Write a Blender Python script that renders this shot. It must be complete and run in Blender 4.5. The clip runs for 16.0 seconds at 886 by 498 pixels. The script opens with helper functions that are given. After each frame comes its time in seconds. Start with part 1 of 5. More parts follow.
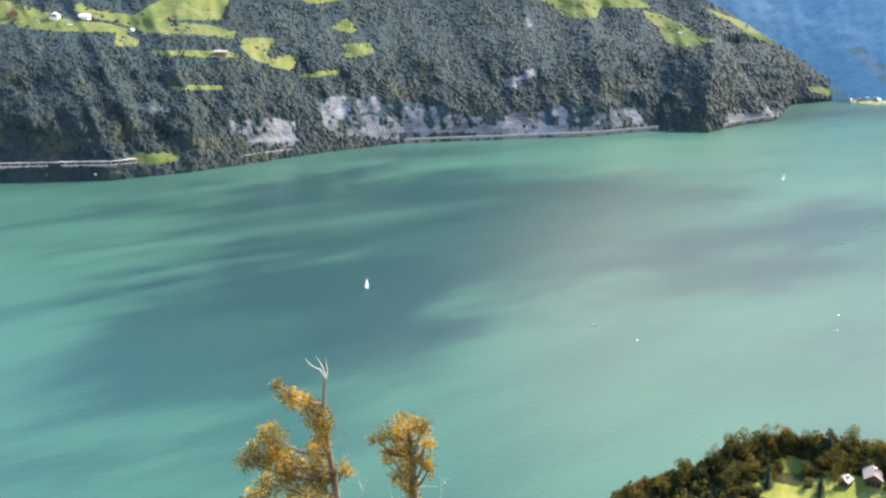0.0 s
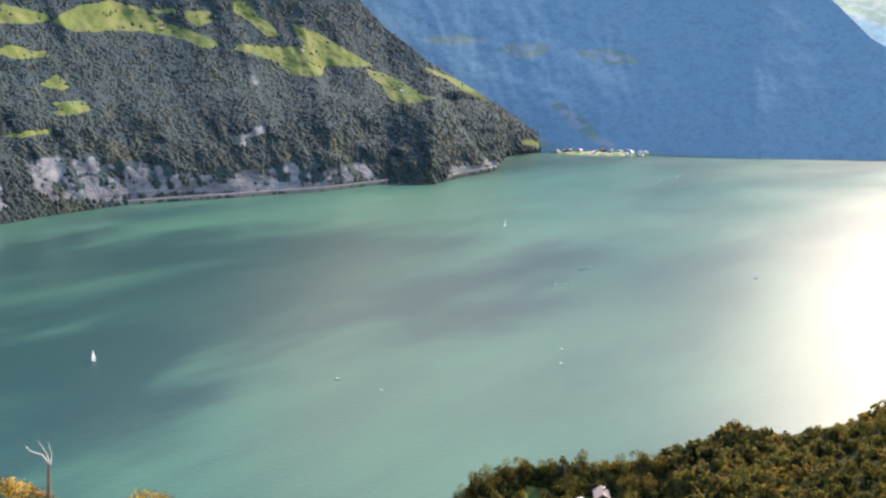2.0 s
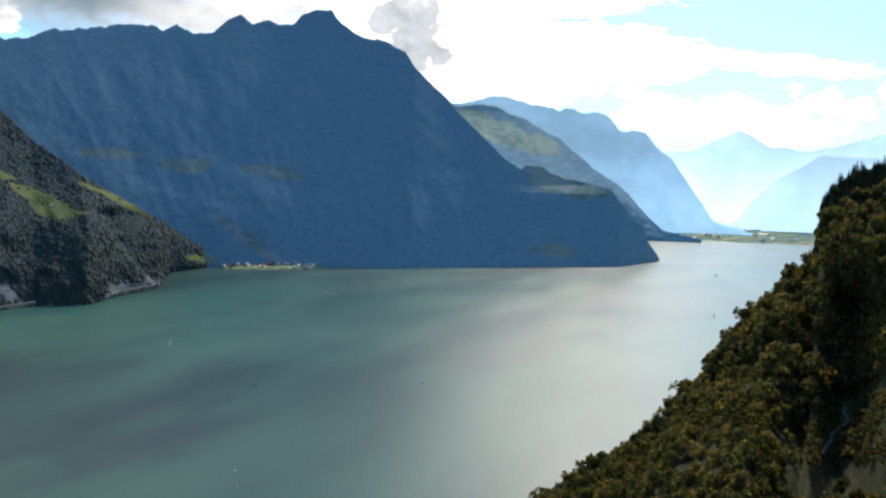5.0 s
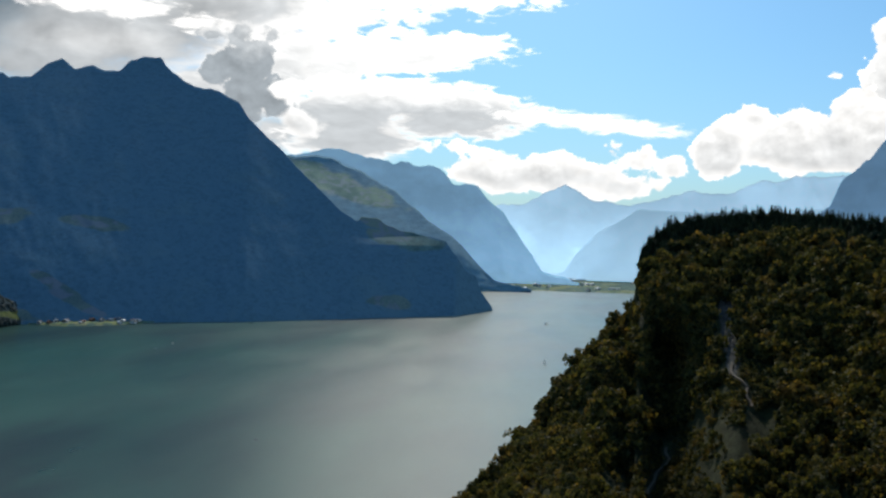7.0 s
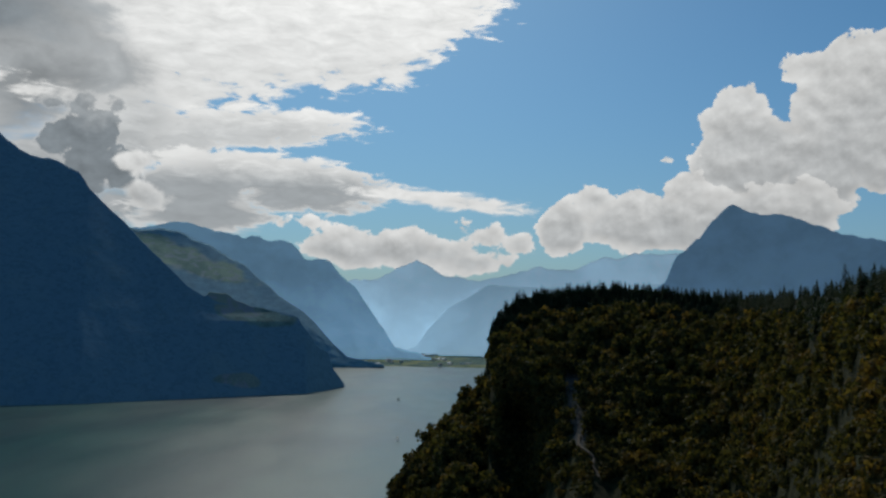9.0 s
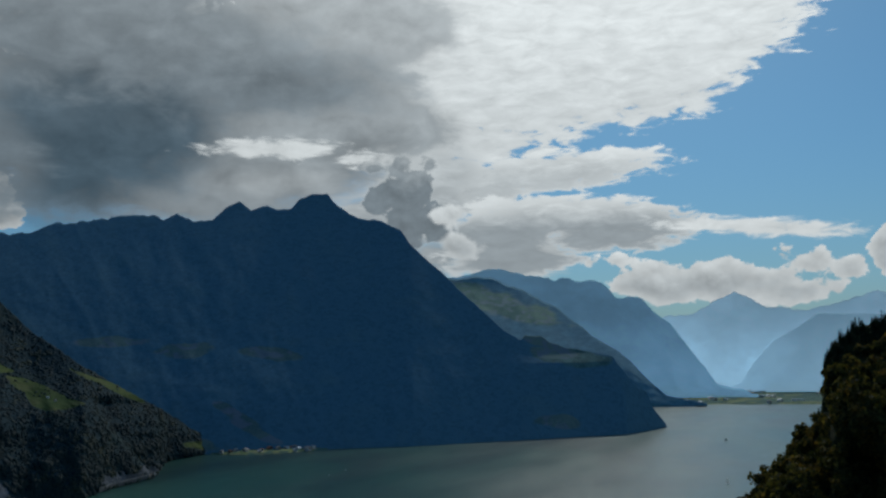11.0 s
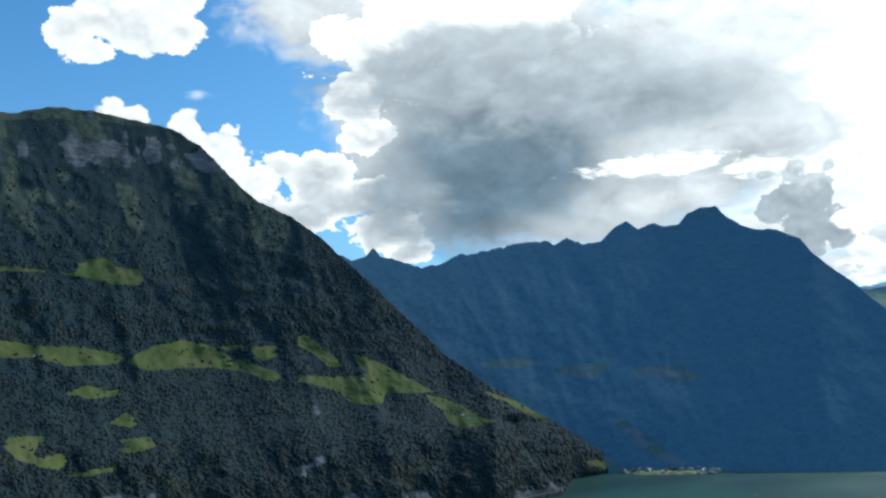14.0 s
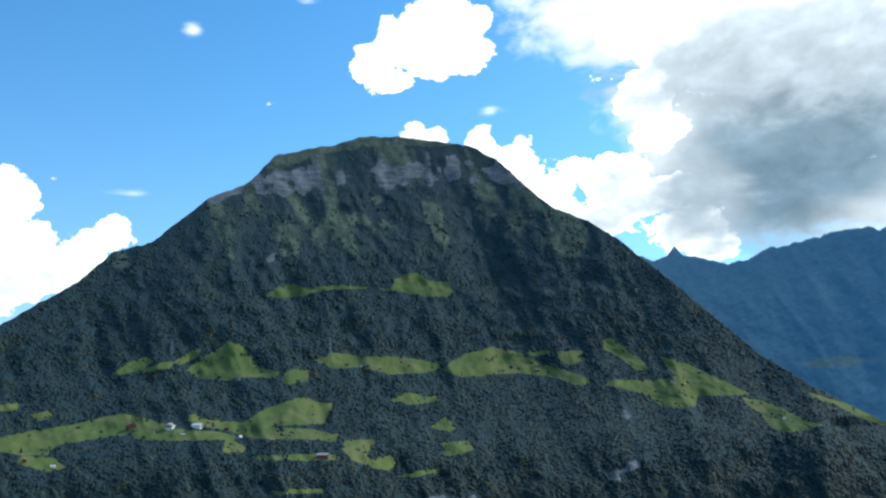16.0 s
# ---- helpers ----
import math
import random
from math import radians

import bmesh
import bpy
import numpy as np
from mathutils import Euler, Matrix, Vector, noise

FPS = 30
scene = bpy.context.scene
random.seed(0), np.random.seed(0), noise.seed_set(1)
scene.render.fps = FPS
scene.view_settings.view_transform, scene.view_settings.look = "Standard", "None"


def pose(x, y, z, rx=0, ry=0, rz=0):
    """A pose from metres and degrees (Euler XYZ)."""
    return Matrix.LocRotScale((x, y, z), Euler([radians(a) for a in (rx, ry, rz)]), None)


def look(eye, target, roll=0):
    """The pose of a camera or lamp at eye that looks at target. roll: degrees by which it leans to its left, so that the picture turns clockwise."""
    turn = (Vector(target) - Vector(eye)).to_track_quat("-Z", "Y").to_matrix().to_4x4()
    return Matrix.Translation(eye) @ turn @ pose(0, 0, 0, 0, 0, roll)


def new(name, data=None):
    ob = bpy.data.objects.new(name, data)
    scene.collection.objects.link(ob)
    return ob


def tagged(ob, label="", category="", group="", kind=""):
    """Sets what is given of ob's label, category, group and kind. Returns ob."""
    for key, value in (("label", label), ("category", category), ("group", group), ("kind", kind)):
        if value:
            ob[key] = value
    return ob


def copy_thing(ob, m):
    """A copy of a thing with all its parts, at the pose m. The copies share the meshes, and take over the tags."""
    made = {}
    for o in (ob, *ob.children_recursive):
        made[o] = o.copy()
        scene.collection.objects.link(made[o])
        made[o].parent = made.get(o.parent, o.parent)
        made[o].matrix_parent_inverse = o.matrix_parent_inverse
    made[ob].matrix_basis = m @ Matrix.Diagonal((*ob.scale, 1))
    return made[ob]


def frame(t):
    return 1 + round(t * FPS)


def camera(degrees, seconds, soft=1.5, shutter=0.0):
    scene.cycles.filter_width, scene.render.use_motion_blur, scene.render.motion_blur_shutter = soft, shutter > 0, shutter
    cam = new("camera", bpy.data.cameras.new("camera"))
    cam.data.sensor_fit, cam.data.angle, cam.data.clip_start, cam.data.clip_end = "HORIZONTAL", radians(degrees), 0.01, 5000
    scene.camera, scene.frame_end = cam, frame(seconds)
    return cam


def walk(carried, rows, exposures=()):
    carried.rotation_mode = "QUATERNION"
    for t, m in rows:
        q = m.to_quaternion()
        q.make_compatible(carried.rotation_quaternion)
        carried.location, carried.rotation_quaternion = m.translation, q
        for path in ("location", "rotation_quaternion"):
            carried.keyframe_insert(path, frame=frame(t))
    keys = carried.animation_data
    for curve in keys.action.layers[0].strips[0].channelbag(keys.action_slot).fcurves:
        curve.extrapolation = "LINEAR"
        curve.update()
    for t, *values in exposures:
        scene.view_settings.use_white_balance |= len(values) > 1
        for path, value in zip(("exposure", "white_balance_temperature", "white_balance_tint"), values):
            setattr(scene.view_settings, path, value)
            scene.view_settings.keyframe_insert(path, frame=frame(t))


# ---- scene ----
cam = camera(52.5, 16.0, soft=2.4)
EYE_Z = 180.0  # the eye over the lake, whose surface is z = 0
# seconds, and the turn about x, y and z in degrees; the eye stays at one spot
ROWS = [
    (0.00, 74.50, -0.00, 0.00),
    (0.50, 74.48, -0.10, -5.03),
    (1.00, 75.87, -0.42, -8.05),
    (1.50, 77.17, -0.73, -11.78),
    (2.00, 78.11, -0.64, -16.93),
    (2.50, 79.38, -0.33, -20.74),
    (3.00, 80.89, -0.27, -23.86),
    (3.50, 82.29, -0.25, -28.06),
    (4.00, 83.62, -1.00, -32.09),
    (4.20, 84.13, -0.71, -32.99),
    (4.90, 85.51, -1.18, -37.31),
    (5.60, 86.45, -1.52, -40.91),
    (6.30, 87.65, -1.55, -44.50),
    (6.50, 88.16, -1.44, -45.60),
    (7.00, 89.21, -1.34, -48.33),
    (7.50, 90.40, -1.48, -52.29),
    (8.00, 91.60, -1.77, -55.56),
    (8.20, 92.01, -1.66, -56.77),
    (8.70, 93.35, -1.47, -58.23),
    (9.25, 94.98, -0.78, -56.38),
    (9.80, 96.27, 0.07, -51.88),
    (10.30, 96.74, 0.65, -46.32),
    (10.50, 96.73, 0.88, -43.91),
    (11.00, 96.75, 1.20, -37.92),
    (11.50, 96.90, 1.38, -33.28),
    (12.00, 96.98, 1.06, -29.61),
    (12.50, 96.87, 1.05, -26.23),
    (13.00, 97.12, 1.34, -22.13),
    (13.50, 97.54, 1.40, -17.66),
    (14.00, 98.58, 1.68, -13.22),
    (14.50, 99.11, 2.81, -9.03),
    (15.00, 99.68, 3.13, -2.99),
    (15.50, 100.02, 2.82, 2.95),
    (16.00, 99.53, 2.42, 6.03),
]
walk(cam, [(t, pose(0, 0, EYE_Z, rx, ry, rz)) for t, rx, ry, rz in ROWS],
     exposures=[(0.0, 1.5, 7800, 20), (1.5, 1.3, 8100, 25), (2.8, 0.95, 8000, 25), (4.0, 0.45, 7400, 19), (6.4, -0.95, 6500, 10), (7.3, -1.1, 6500, 10), (8.2, -1.55, 6500, 10), (10.5, -2.12, 6000, 4), (11.4, -2.0, 6000, 4), (12.2, -1.6, 6000, 4), (13.0, -1.1, 6000, 4), (13.8, -0.8, 6000, 4), (14.5, -0.75, 6000, 4), (15.2, -0.6, 6000, 4), (16.0, -0.25, 6000, 4)])

# ---- light ----
SUN_AZ, SUN_EL = 50.0, 36.5  # bearing to the right of +y, height over the horizon


def way(az, el):
    a, e = radians(az), radians(el)
    return Vector((math.sin(a) * math.cos(e), math.cos(a) * math.cos(e), math.sin(e)))


sun = new("sun", bpy.data.lights.new("sun", "SUN"))
sun.data.energy, sun.data.angle, sun.data.color = 4.6, radians(0.6), (1.0, 0.94, 0.84)
sun.matrix_world = look(way(SUN_AZ, SUN_EL) * 900, (0, 0, 0))


class Nodes:
    """Short hand for a node tree."""

    def __init__(self, tree):
        self.t = tree
        tree.nodes.clear()

    def add(self, kind, **props):
        n = self.t.nodes.new(kind)
        for k, v in props.items():
            if k == "blend_type":
                n.blend_type = v
            elif k == "operation":
                n.operation = v
            elif k == "data_type":
                n.data_type = v
            elif k == "attribute_name":
                n.attribute_name = v
        return n

    def put(self, socket, v):
        if hasattr(v, "is_linked"):
            self.t.links.new(v, socket)
        elif v is not None:
            socket.default_value = v

    def math(self, op, a, b=None, c=None, clamp=False):
        n = self.add("ShaderNodeMath", operation=op)
        n.use_clamp = clamp
        for s, v in zip(n.inputs, (a, b, c)):
            self.put(s, v)
        return n.outputs[0]

    def noise(self, vec, scale, detail=4.0, rough=0.55, lac=2.0, distort=0.0):
        n = self.add("ShaderNodeTexNoise")
        self.put(n.inputs["Vector"], vec)
        for k, v in (("Scale", scale), ("Detail", detail), ("Roughness", rough), ("Lacunarity", lac), ("Distortion", distort)):
            n.inputs[k].default_value = v
        return n.outputs["Fac"], n.outputs["Color"]

    def mix(self, fac, a, b, mode="MIX"):
        n = self.add("ShaderNodeMix", data_type="RGBA", blend_type=mode)
        self.put(n.inputs[0], fac)
        self.put(n.inputs[6], a if hasattr(a, "is_linked") or len(a) == 4 else (*a, 1))
        self.put(n.inputs[7], b if hasattr(b, "is_linked") or len(b) == 4 else (*b, 1))
        return n.outputs[2]

    def stir(self, v, by, amount):
        n = self.add("ShaderNodeVectorMath", operation="MULTIPLY_ADD")
        self.put(n.inputs[0], by)
        n.inputs[1].default_value = (amount, amount, amount)
        self.put(n.inputs[2], v)
        return n.outputs[0]

    def smooth(self, v, lo, hi, out0=0.0, out1=1.0):
        n = self.add("ShaderNodeMapRange")
        n.interpolation_type = "SMOOTHSTEP"
        for s, x in zip(n.inputs, (v, lo, hi, out0, out1)):
            self.put(s, x)
        return n.outputs[0]

    def vec(self, x, y, z=0.0):
        n = self.add("ShaderNodeCombineXYZ")
        for s, v in zip(n.inputs, (x, y, z)):
            self.put(s, v)
        return n.outputs[0]

    def grey(self, v, g=None, b=None):
        n = self.add("ShaderNodeCombineColor")
        for s, k in zip(n.inputs, (v, v if g is None else g, v if b is None else b)):
            self.put(s, k)
        return n.outputs[0]

    def split(self, v):
        n = self.add("ShaderNodeSeparateXYZ")
        self.put(n.inputs[0], v)
        return n.outputs


world = bpy.data.worlds.new("sky")
scene.world = world
world.cycles.sampling_method, world.cycles.sample_map_resolution = "MANUAL", 256
world.use_nodes = True
W = Nodes(world.node_tree)
CLOUD_GAIN = 1.85
sky = W.add("ShaderNodeTexSky")
sky.sky_type, sky.sun_disc = "NISHITA", False
sky.sun_elevation, sky.sun_rotation = radians(SUN_EL), radians(SUN_AZ)
sky.altitude, sky.air_density, sky.dust_density, sky.ozone_density = 800, 1.0, 0.6, 2.5
coord = W.add("ShaderNodeTexCoord").outputs["Generated"]
dx, dy, dz = W.split(coord)
AZ = W.math("MULTIPLY", W.math("ARCTAN2", dx, dy), 180 / math.pi)
EL = W.math("MULTIPLY", W.math("ARCSINE", dz), 180 / math.pi)


def drift(az, el, k1, k2):
    """The sky's point for cloud noise."""
    return W.vec(W.math("MULTIPLY", az, k1), W.math("MULTIPLY", el, k2), 0.0)


def billow(az, el, detail, heads):
    """Heaped cloud: large swells with smaller round heads on them, about -1 to 1."""
    q = drift(az, el, 0.1, 0.12)
    a = W.noise(q, 3.2, detail, 0.60)[0]
    v = W.add("ShaderNodeTexVoronoi")
    v.feature, v.distance = "SMOOTH_F1", "EUCLIDEAN"
    W.put(v.inputs["Vector"], W.stir(q, W.noise(q, 6.0, 3)[1], 0.10))
    v.inputs["Scale"].default_value, v.inputs["Smoothness"].default_value = 4.5, 0.35
    v.inputs["Detail"].default_value, v.inputs["Roughness"].default_value = heads, 0.55
    b = W.math("SUBTRACT", 0.45, v.outputs["Distance"])
    return W.math("ADD", W.math("MULTIPLY", W.math("SUBTRACT", a, 0.5), 3.0), W.math("MULTIPLY", b, 0.7))


heap = billow(AZ, EL, 9, 3.0)
body = billow(AZ, EL, 4, 1.4)
body_up = billow(W.math("ADD", AZ, 0.18), W.math("ADD", EL, 0.42), 4, 1.4)  # the same cloud a step towards the sun
ripple = W.math("MULTIPLY", W.math("SUBTRACT", W.noise(drift(AZ, EL, 0.1, 0.30), 5.0, 8, 0.62, 2.0, 0.4)[0], 0.5), 2.0)
swell = W.math("MULTIPLY", W.math("SUBTRACT", W.noise(drift(AZ, EL, 0.1, 0.19), 2.6, 7, 0.56, 2.0, 0.3)[0], 0.5), 2.0)
NOISE = {"heap": heap, "ripple": ripple, "swell": swell}
HERE = W.vec(AZ, EL, 0.0)
CLOUDS = []  # kind, softness, raggedness, greyness above and below, height of both, depth of the bright rim, ovals
CLOUDS.append(("ripple", 0.7, 3.4, 0.0, 0.14, 22.5, 13.5, 0.6, [(46.9, 19.3, 16.2, 5.8, 7), (38.0, 18.4, 9.1, 5.3, 0), (52.3, 16.4, 5.9, 2.5, 9), (36.5, 13.7, 11.3, 2.3, 0)]))  # high rippled deck
CLOUDS.append(("ripple", 0.35, 1.6, 0.0, 0.34, 13.3, 10.6, 0.7, [(45.1, 11.4, 8.2, 1.4, 3), (39.5, 11.2, 3.7, 1.3, 0), (39.2, 10.5, 5.1, 2.0, 0)]))  # upper lens
CLOUDS.append(("ripple", 1.2, 1.6, 0.3, 0.55, 12.8, 5.9, 0.9, [(36.2, 9.7, 4.1, 3.3, 0), (41.1, 7.4, 4.0, 2.0, 0), (37.7, 11.8, 4.1, 2.0, 0), (42.7, 5.5, 4.4, 1.3, 0), (34.0, 8.4, 4.7, 2.7, 0), (37.9, 6.3, 3.0, 1.7, 0)]))  # grey back of the tower
CLOUDS.append(("ripple", 0.35, 1.5, 0.08, 0.6, 9.7, 7.6, 0.7, [(47.2, 8.4, 8.4, 1.6, -5), (41.7, 7.6, 4.4, 1.7, 0), (42.4, 6.1, 5.0, 1.5, 0), (48.7, 7.3, 5.4, 1.3, 0)]))  # lower lens
CLOUDS.append(("ripple", 0.4, 1.0, 0.0, 0.1, 8.3, 6.3, 0.9, [(57.7, 7.3, 7.1, 0.7, -6)]))  # lens tail
CLOUDS.append(("heap", 0.18, 1.3, 0.05, 0.38, 6.0, 2.9, 0.9, [(55.3, 4.0, 8.0, 1.7, 0), (49.1, 5.7, 2.2, 0.8, 0), (51.7, 4.9, 2.5, 1.0, 0), (55.6, 5.0, 2.2, 1.0, 0), (58.5, 5.4, 1.8, 0.8, 0), (60.3, 4.9, 2.0, 1.0, 0), (62.5, 4.6, 1.7, 1.2, 0), (47.3, 5.6, 1.0, 0.7, 0), (50.6, 4.0, 4.0, 1.5, 0), (59.6, 3.4, 4.3, 1.3, 0)]))  # row of low cumulus
CLOUDS.append(("heap", 0.12, 1.3, 0.1, 0.34, 14.9, 5.9, 0.8, [(76.5, 9.8, 3.9, 3.3, 0), (76.2, 13.1, 2.5, 1.7, 0), (74.9, 11.9, 1.7, 1.5, 0), (78.0, 11.1, 1.3, 1.3, 0), (80.5, 8.7, 2.9, 3.7, 0), (80.2, 14.9, 2.6, 1.4, 0), (81.2, 11.1, 1.7, 2.0, 0), (85.3, 12.2, 6.8, 5.3, 0)]))  # back of the bright cumulus
CLOUDS.append(("heap", 0.12, 1.3, 0.08, 0.36, 8.6, 3.4, 0.8, [(71.4, 5.9, 7.7, 2.3, 0), (67.3, 7.4, 2.2, 1.5, 0), (65.3, 5.5, 2.2, 2.2, 0), (70.1, 6.9, 2.5, 1.7, 0), (72.7, 7.9, 2.0, 1.5, 0), (71.3, 9.8, 1.5, 0.4, 0), (73.3, 10.2, 1.1, 0.5, 0), (77.9, 6.5, 5.4, 2.3, 0)]))  # front of the bright cumulus
CLOUDS.append(("swell", 1.6, 2.6, 0.42, 0.62, 22.5, 8.5, 1.4, [(21.7, 15.9, 17.3, 8.3, 0), (30.6, 20.4, 11.7, 4.0, 0), (34.2, 14.4, 6.9, 3.0, 0), (13.4, 23.9, 15.3, 5.3, 0)]))  # grey overcast
CLOUDS.append(("heap", 0.16, 1.6, 0.05, 0.55, 19.0, 8.9, 1.0, [(15.5, 21.4, 9.3, 4.7, 0), (6.8, 21.9, 2.7, 1.7, 0), (5.1, 19.5, 1.9, 1.3, 0), (7.9, 18.2, 3.0, 2.2, 0), (8.6, 15.7, 2.4, 1.8, 0), (5.7, 13.5, 3.1, 1.8, 0), (8.8, 12.3, 2.9, 1.7, 0), (2.9, 13.6, 2.1, 1.1, 0), (-0.0, 14.1, 2.4, 1.4, 0), (-2.9, 16.1, 0.8, 1.5, 0), (-0.1, 15.9, 1.7, 0.6, 0), (4.5, 10.9, 3.4, 1.8, 0), (9.3, 9.8, 4.4, 2.0, 0), (11.2, 8.4, 3.0, 1.2, 0), (-1.8, 14.8, 2.1, 1.0, 0), (2.4, 12.0, 2.7, 1.3, 0), (5.2, 12.6, 2.7, 2.0, 0), (6.9, 11.6, 3.1, 2.0, 0)]))  # bright flank
CLOUDS.append(("swell", 3.4, 3.0, 0.9, 1.0, 20.2, 10.9, 0.1, [(17.4, 14.8, 9.3, 6.3, 0), (15.7, 10.9, 6.4, 4.0, 0), (15.6, 12.7, 6.5, 4.3, 0), (18.7, 16.8, 7.0, 3.3, 0)]))  # dark heart
CLOUDS.append(("swell", 2.2, 3.4, 0.68, 0.82, 22.5, 14.2, 0.1, [(26.4, 17.4, 11.2, 3.2, 0), (10.9, 11.8, 4.1, 3.0, 0), (17.5, 19.4, 14.8, 4.3, 0)]))  # dark ceiling
CLOUDS.append(("ripple", 0.5, 1.2, 0.02, 0.1, 14.0, 12.1, 0.9, [(27.5, 13.1, 5.5, 0.8, 0), (32.6, 12.5, 2.0, 0.7, 0)]))  # cream gap
CLOUDS.append(("swell", 1.2, 0.8, 0.4, 0.52, 12.4, 9.2, 0.4, [(27.5, 11.0, 5.8, 1.4, 0)]))  # grey under the gap
CLOUDS.append(("heap", 0.4, 1.5, 0.4, 0.78, 13.7, 10.1, 0.35, [(33.7, 11.9, 1.6, 1.1, 0), (35.2, 12.2, 1.3, 1.3, 0), (34.2, 10.3, 2.1, 1.7, 0), (37.4, 12.2, 1.1, 0.9, 0), (36.2, 10.4, 2.0, 1.7, 0), (37.6, 8.4, 1.9, 2.0, 0), (35.8, 8.5, 2.0, 2.0, 0), (35.0, 7.2, 2.7, 1.7, 0)]))  # dark tower
CLOUDS.append(("heap", 0.5, 1.2, 0.12, 0.4, 8.9, 5.4, 0.8, [(39.0, 6.8, 2.5, 1.3, 0), (38.7, 8.9, 1.7, 1.3, 0)]))  # pale foot of the tower
CLOUDS.append(("heap", 0.16, 1.1, 0.05, 0.28, 24.4, 19.2, 1.2, [(-5.1, 23.5, 3.8, 2.1, 0), (-9.8, 21.3, 2.0, 1.7, 0), (-8.3, 20.3, 2.3, 1.2, 0), (-3.3, 21.7, 2.7, 1.5, 0), (-0.6, 22.3, 1.2, 0.7, 0), (-7.5, 22.6, 2.7, 2.1, 0), (-4.2, 26.0, 3.0, 1.5, 0), (-6.0, 21.6, 3.2, 1.8, 0)]))  # lone cumulus
CLOUDS.append(("heap", 0.15, 0.7, 0.0, 0.1, 18.1, 16.0, 0.9, [(-7.1, 17.1, 1.0, 0.8, 0), (-5.5, 16.7, 0.7, 0.7, 0), (-16.2, 18.9, 0.8, 0.3, 0), (-29.4, 13.8, 1.0, 0.5, 0), (-6.4, 16.4, 2.1, 1.0, 0), (-2.9, 15.8, 1.3, 1.9, 0), (-1.1, 14.7, 2.6, 1.5, 0), (1.4, 12.9, 2.4, 1.3, 0)]))  # summit puffs
CLOUDS.append(("heap", 0.16, 1.2, 0.0, 0.35, 10.5, 6.4, 1.4, [(-31.9, 12.3, 2.2, 2.3, 0), (-30.5, 10.0, 2.0, 2.0, 0), (-25.9, 10.5, 1.3, 1.3, 0), (-24.8, 10.3, 1.0, 0.7, 0), (-28.3, 9.6, 2.2, 1.4, 0), (-29.2, 8.2, 3.7, 1.7, 0), (-31.9, 7.7, 3.0, 2.3, 0), (-35.7, 11.1, 4.4, 3.3, 0)]))  # far cumulus
CLOUDS.append(("ripple", 0.9, 0.5, 0.0, 0.0, 25.0, 21.6, 0.9, [(-21.5, 23.1, 0.8, 0.6, 0), (-25.2, 13.2, 1.5, 0.3, 0), (-14.0, 25.1, 0.9, 0.3, 0), (-2.0, 18.1, 1.1, 0.4, 0)]))  # wisps
CLOUDS.append(("heap", 0.3, 1.5, 0.0, 0.4, 20.0, 8.0, 1.5, [(112, 16, 18, 9, 0), (-80, 20, 20, 9, 0), (170, 28, 40, 14, 0)]))  # the sky behind the viewer
sx, sy, sz = way(SUN_AZ, SUN_EL)
toward = W.math("ADD", W.math("ADD", W.math("MULTIPLY", dx, sx), W.math("MULTIPLY", dy, sy)), W.math("MULTIPLY", dz, sz))
near_sun = W.math("POWER", W.math("MAXIMUM", toward, 0.0), 10.0)
toward = W.math("POWER", W.math("MAXIMUM", toward, 0.0), 5.0)
rim = W.math("ADD", W.math("MULTIPLY", W.math("SUBTRACT", body, body_up), 0.32), W.math("MULTIPLY", W.math("SUBTRACT", heap, body), 0.30))
SHINE = {"heap": W.math("ADD", 0.97, rim), "ripple": W.math("ADD", 1.0, W.math("MULTIPLY", ripple, 0.30)), "swell": W.math("ADD", 0.97, W.math("ADD", W.math("MULTIPLY", swell, 0.40), W.math("MULTIPLY", heap, 0.16)))}
glare = W.math("ADD", CLOUD_GAIN, W.math("MULTIPLY", toward, 1.8))
white = W.mix(1.0, (1.0, 0.985, 0.96), W.grey(glare), "MULTIPLY")
SHINE = {k: W.grey(v) for k, v in SHINE.items()}
DIM = (0.31, 0.45, 0.57)
colour = W.mix(1.0, sky.outputs[0], (0.098, 0.196, 0.238), "MULTIPLY")
low_air = W.math("MULTIPLY", W.math("EXPONENT", W.math("MULTIPLY", W.math("MAXIMUM", EL, 0.0), -0.14)), 0.85)  # pale air over the horizon
colour = W.mix(low_air, colour, (0.90, 0.97, 1.04))
air = W.math("MULTIPLY", near_sun, 0.4)  # bright air round the sun
colour = W.mix(1.0, colour, W.grey(air, W.math("MULTIPLY", air, 0.85), W.math("MULTIPLY", air, 0.6)), "ADD")
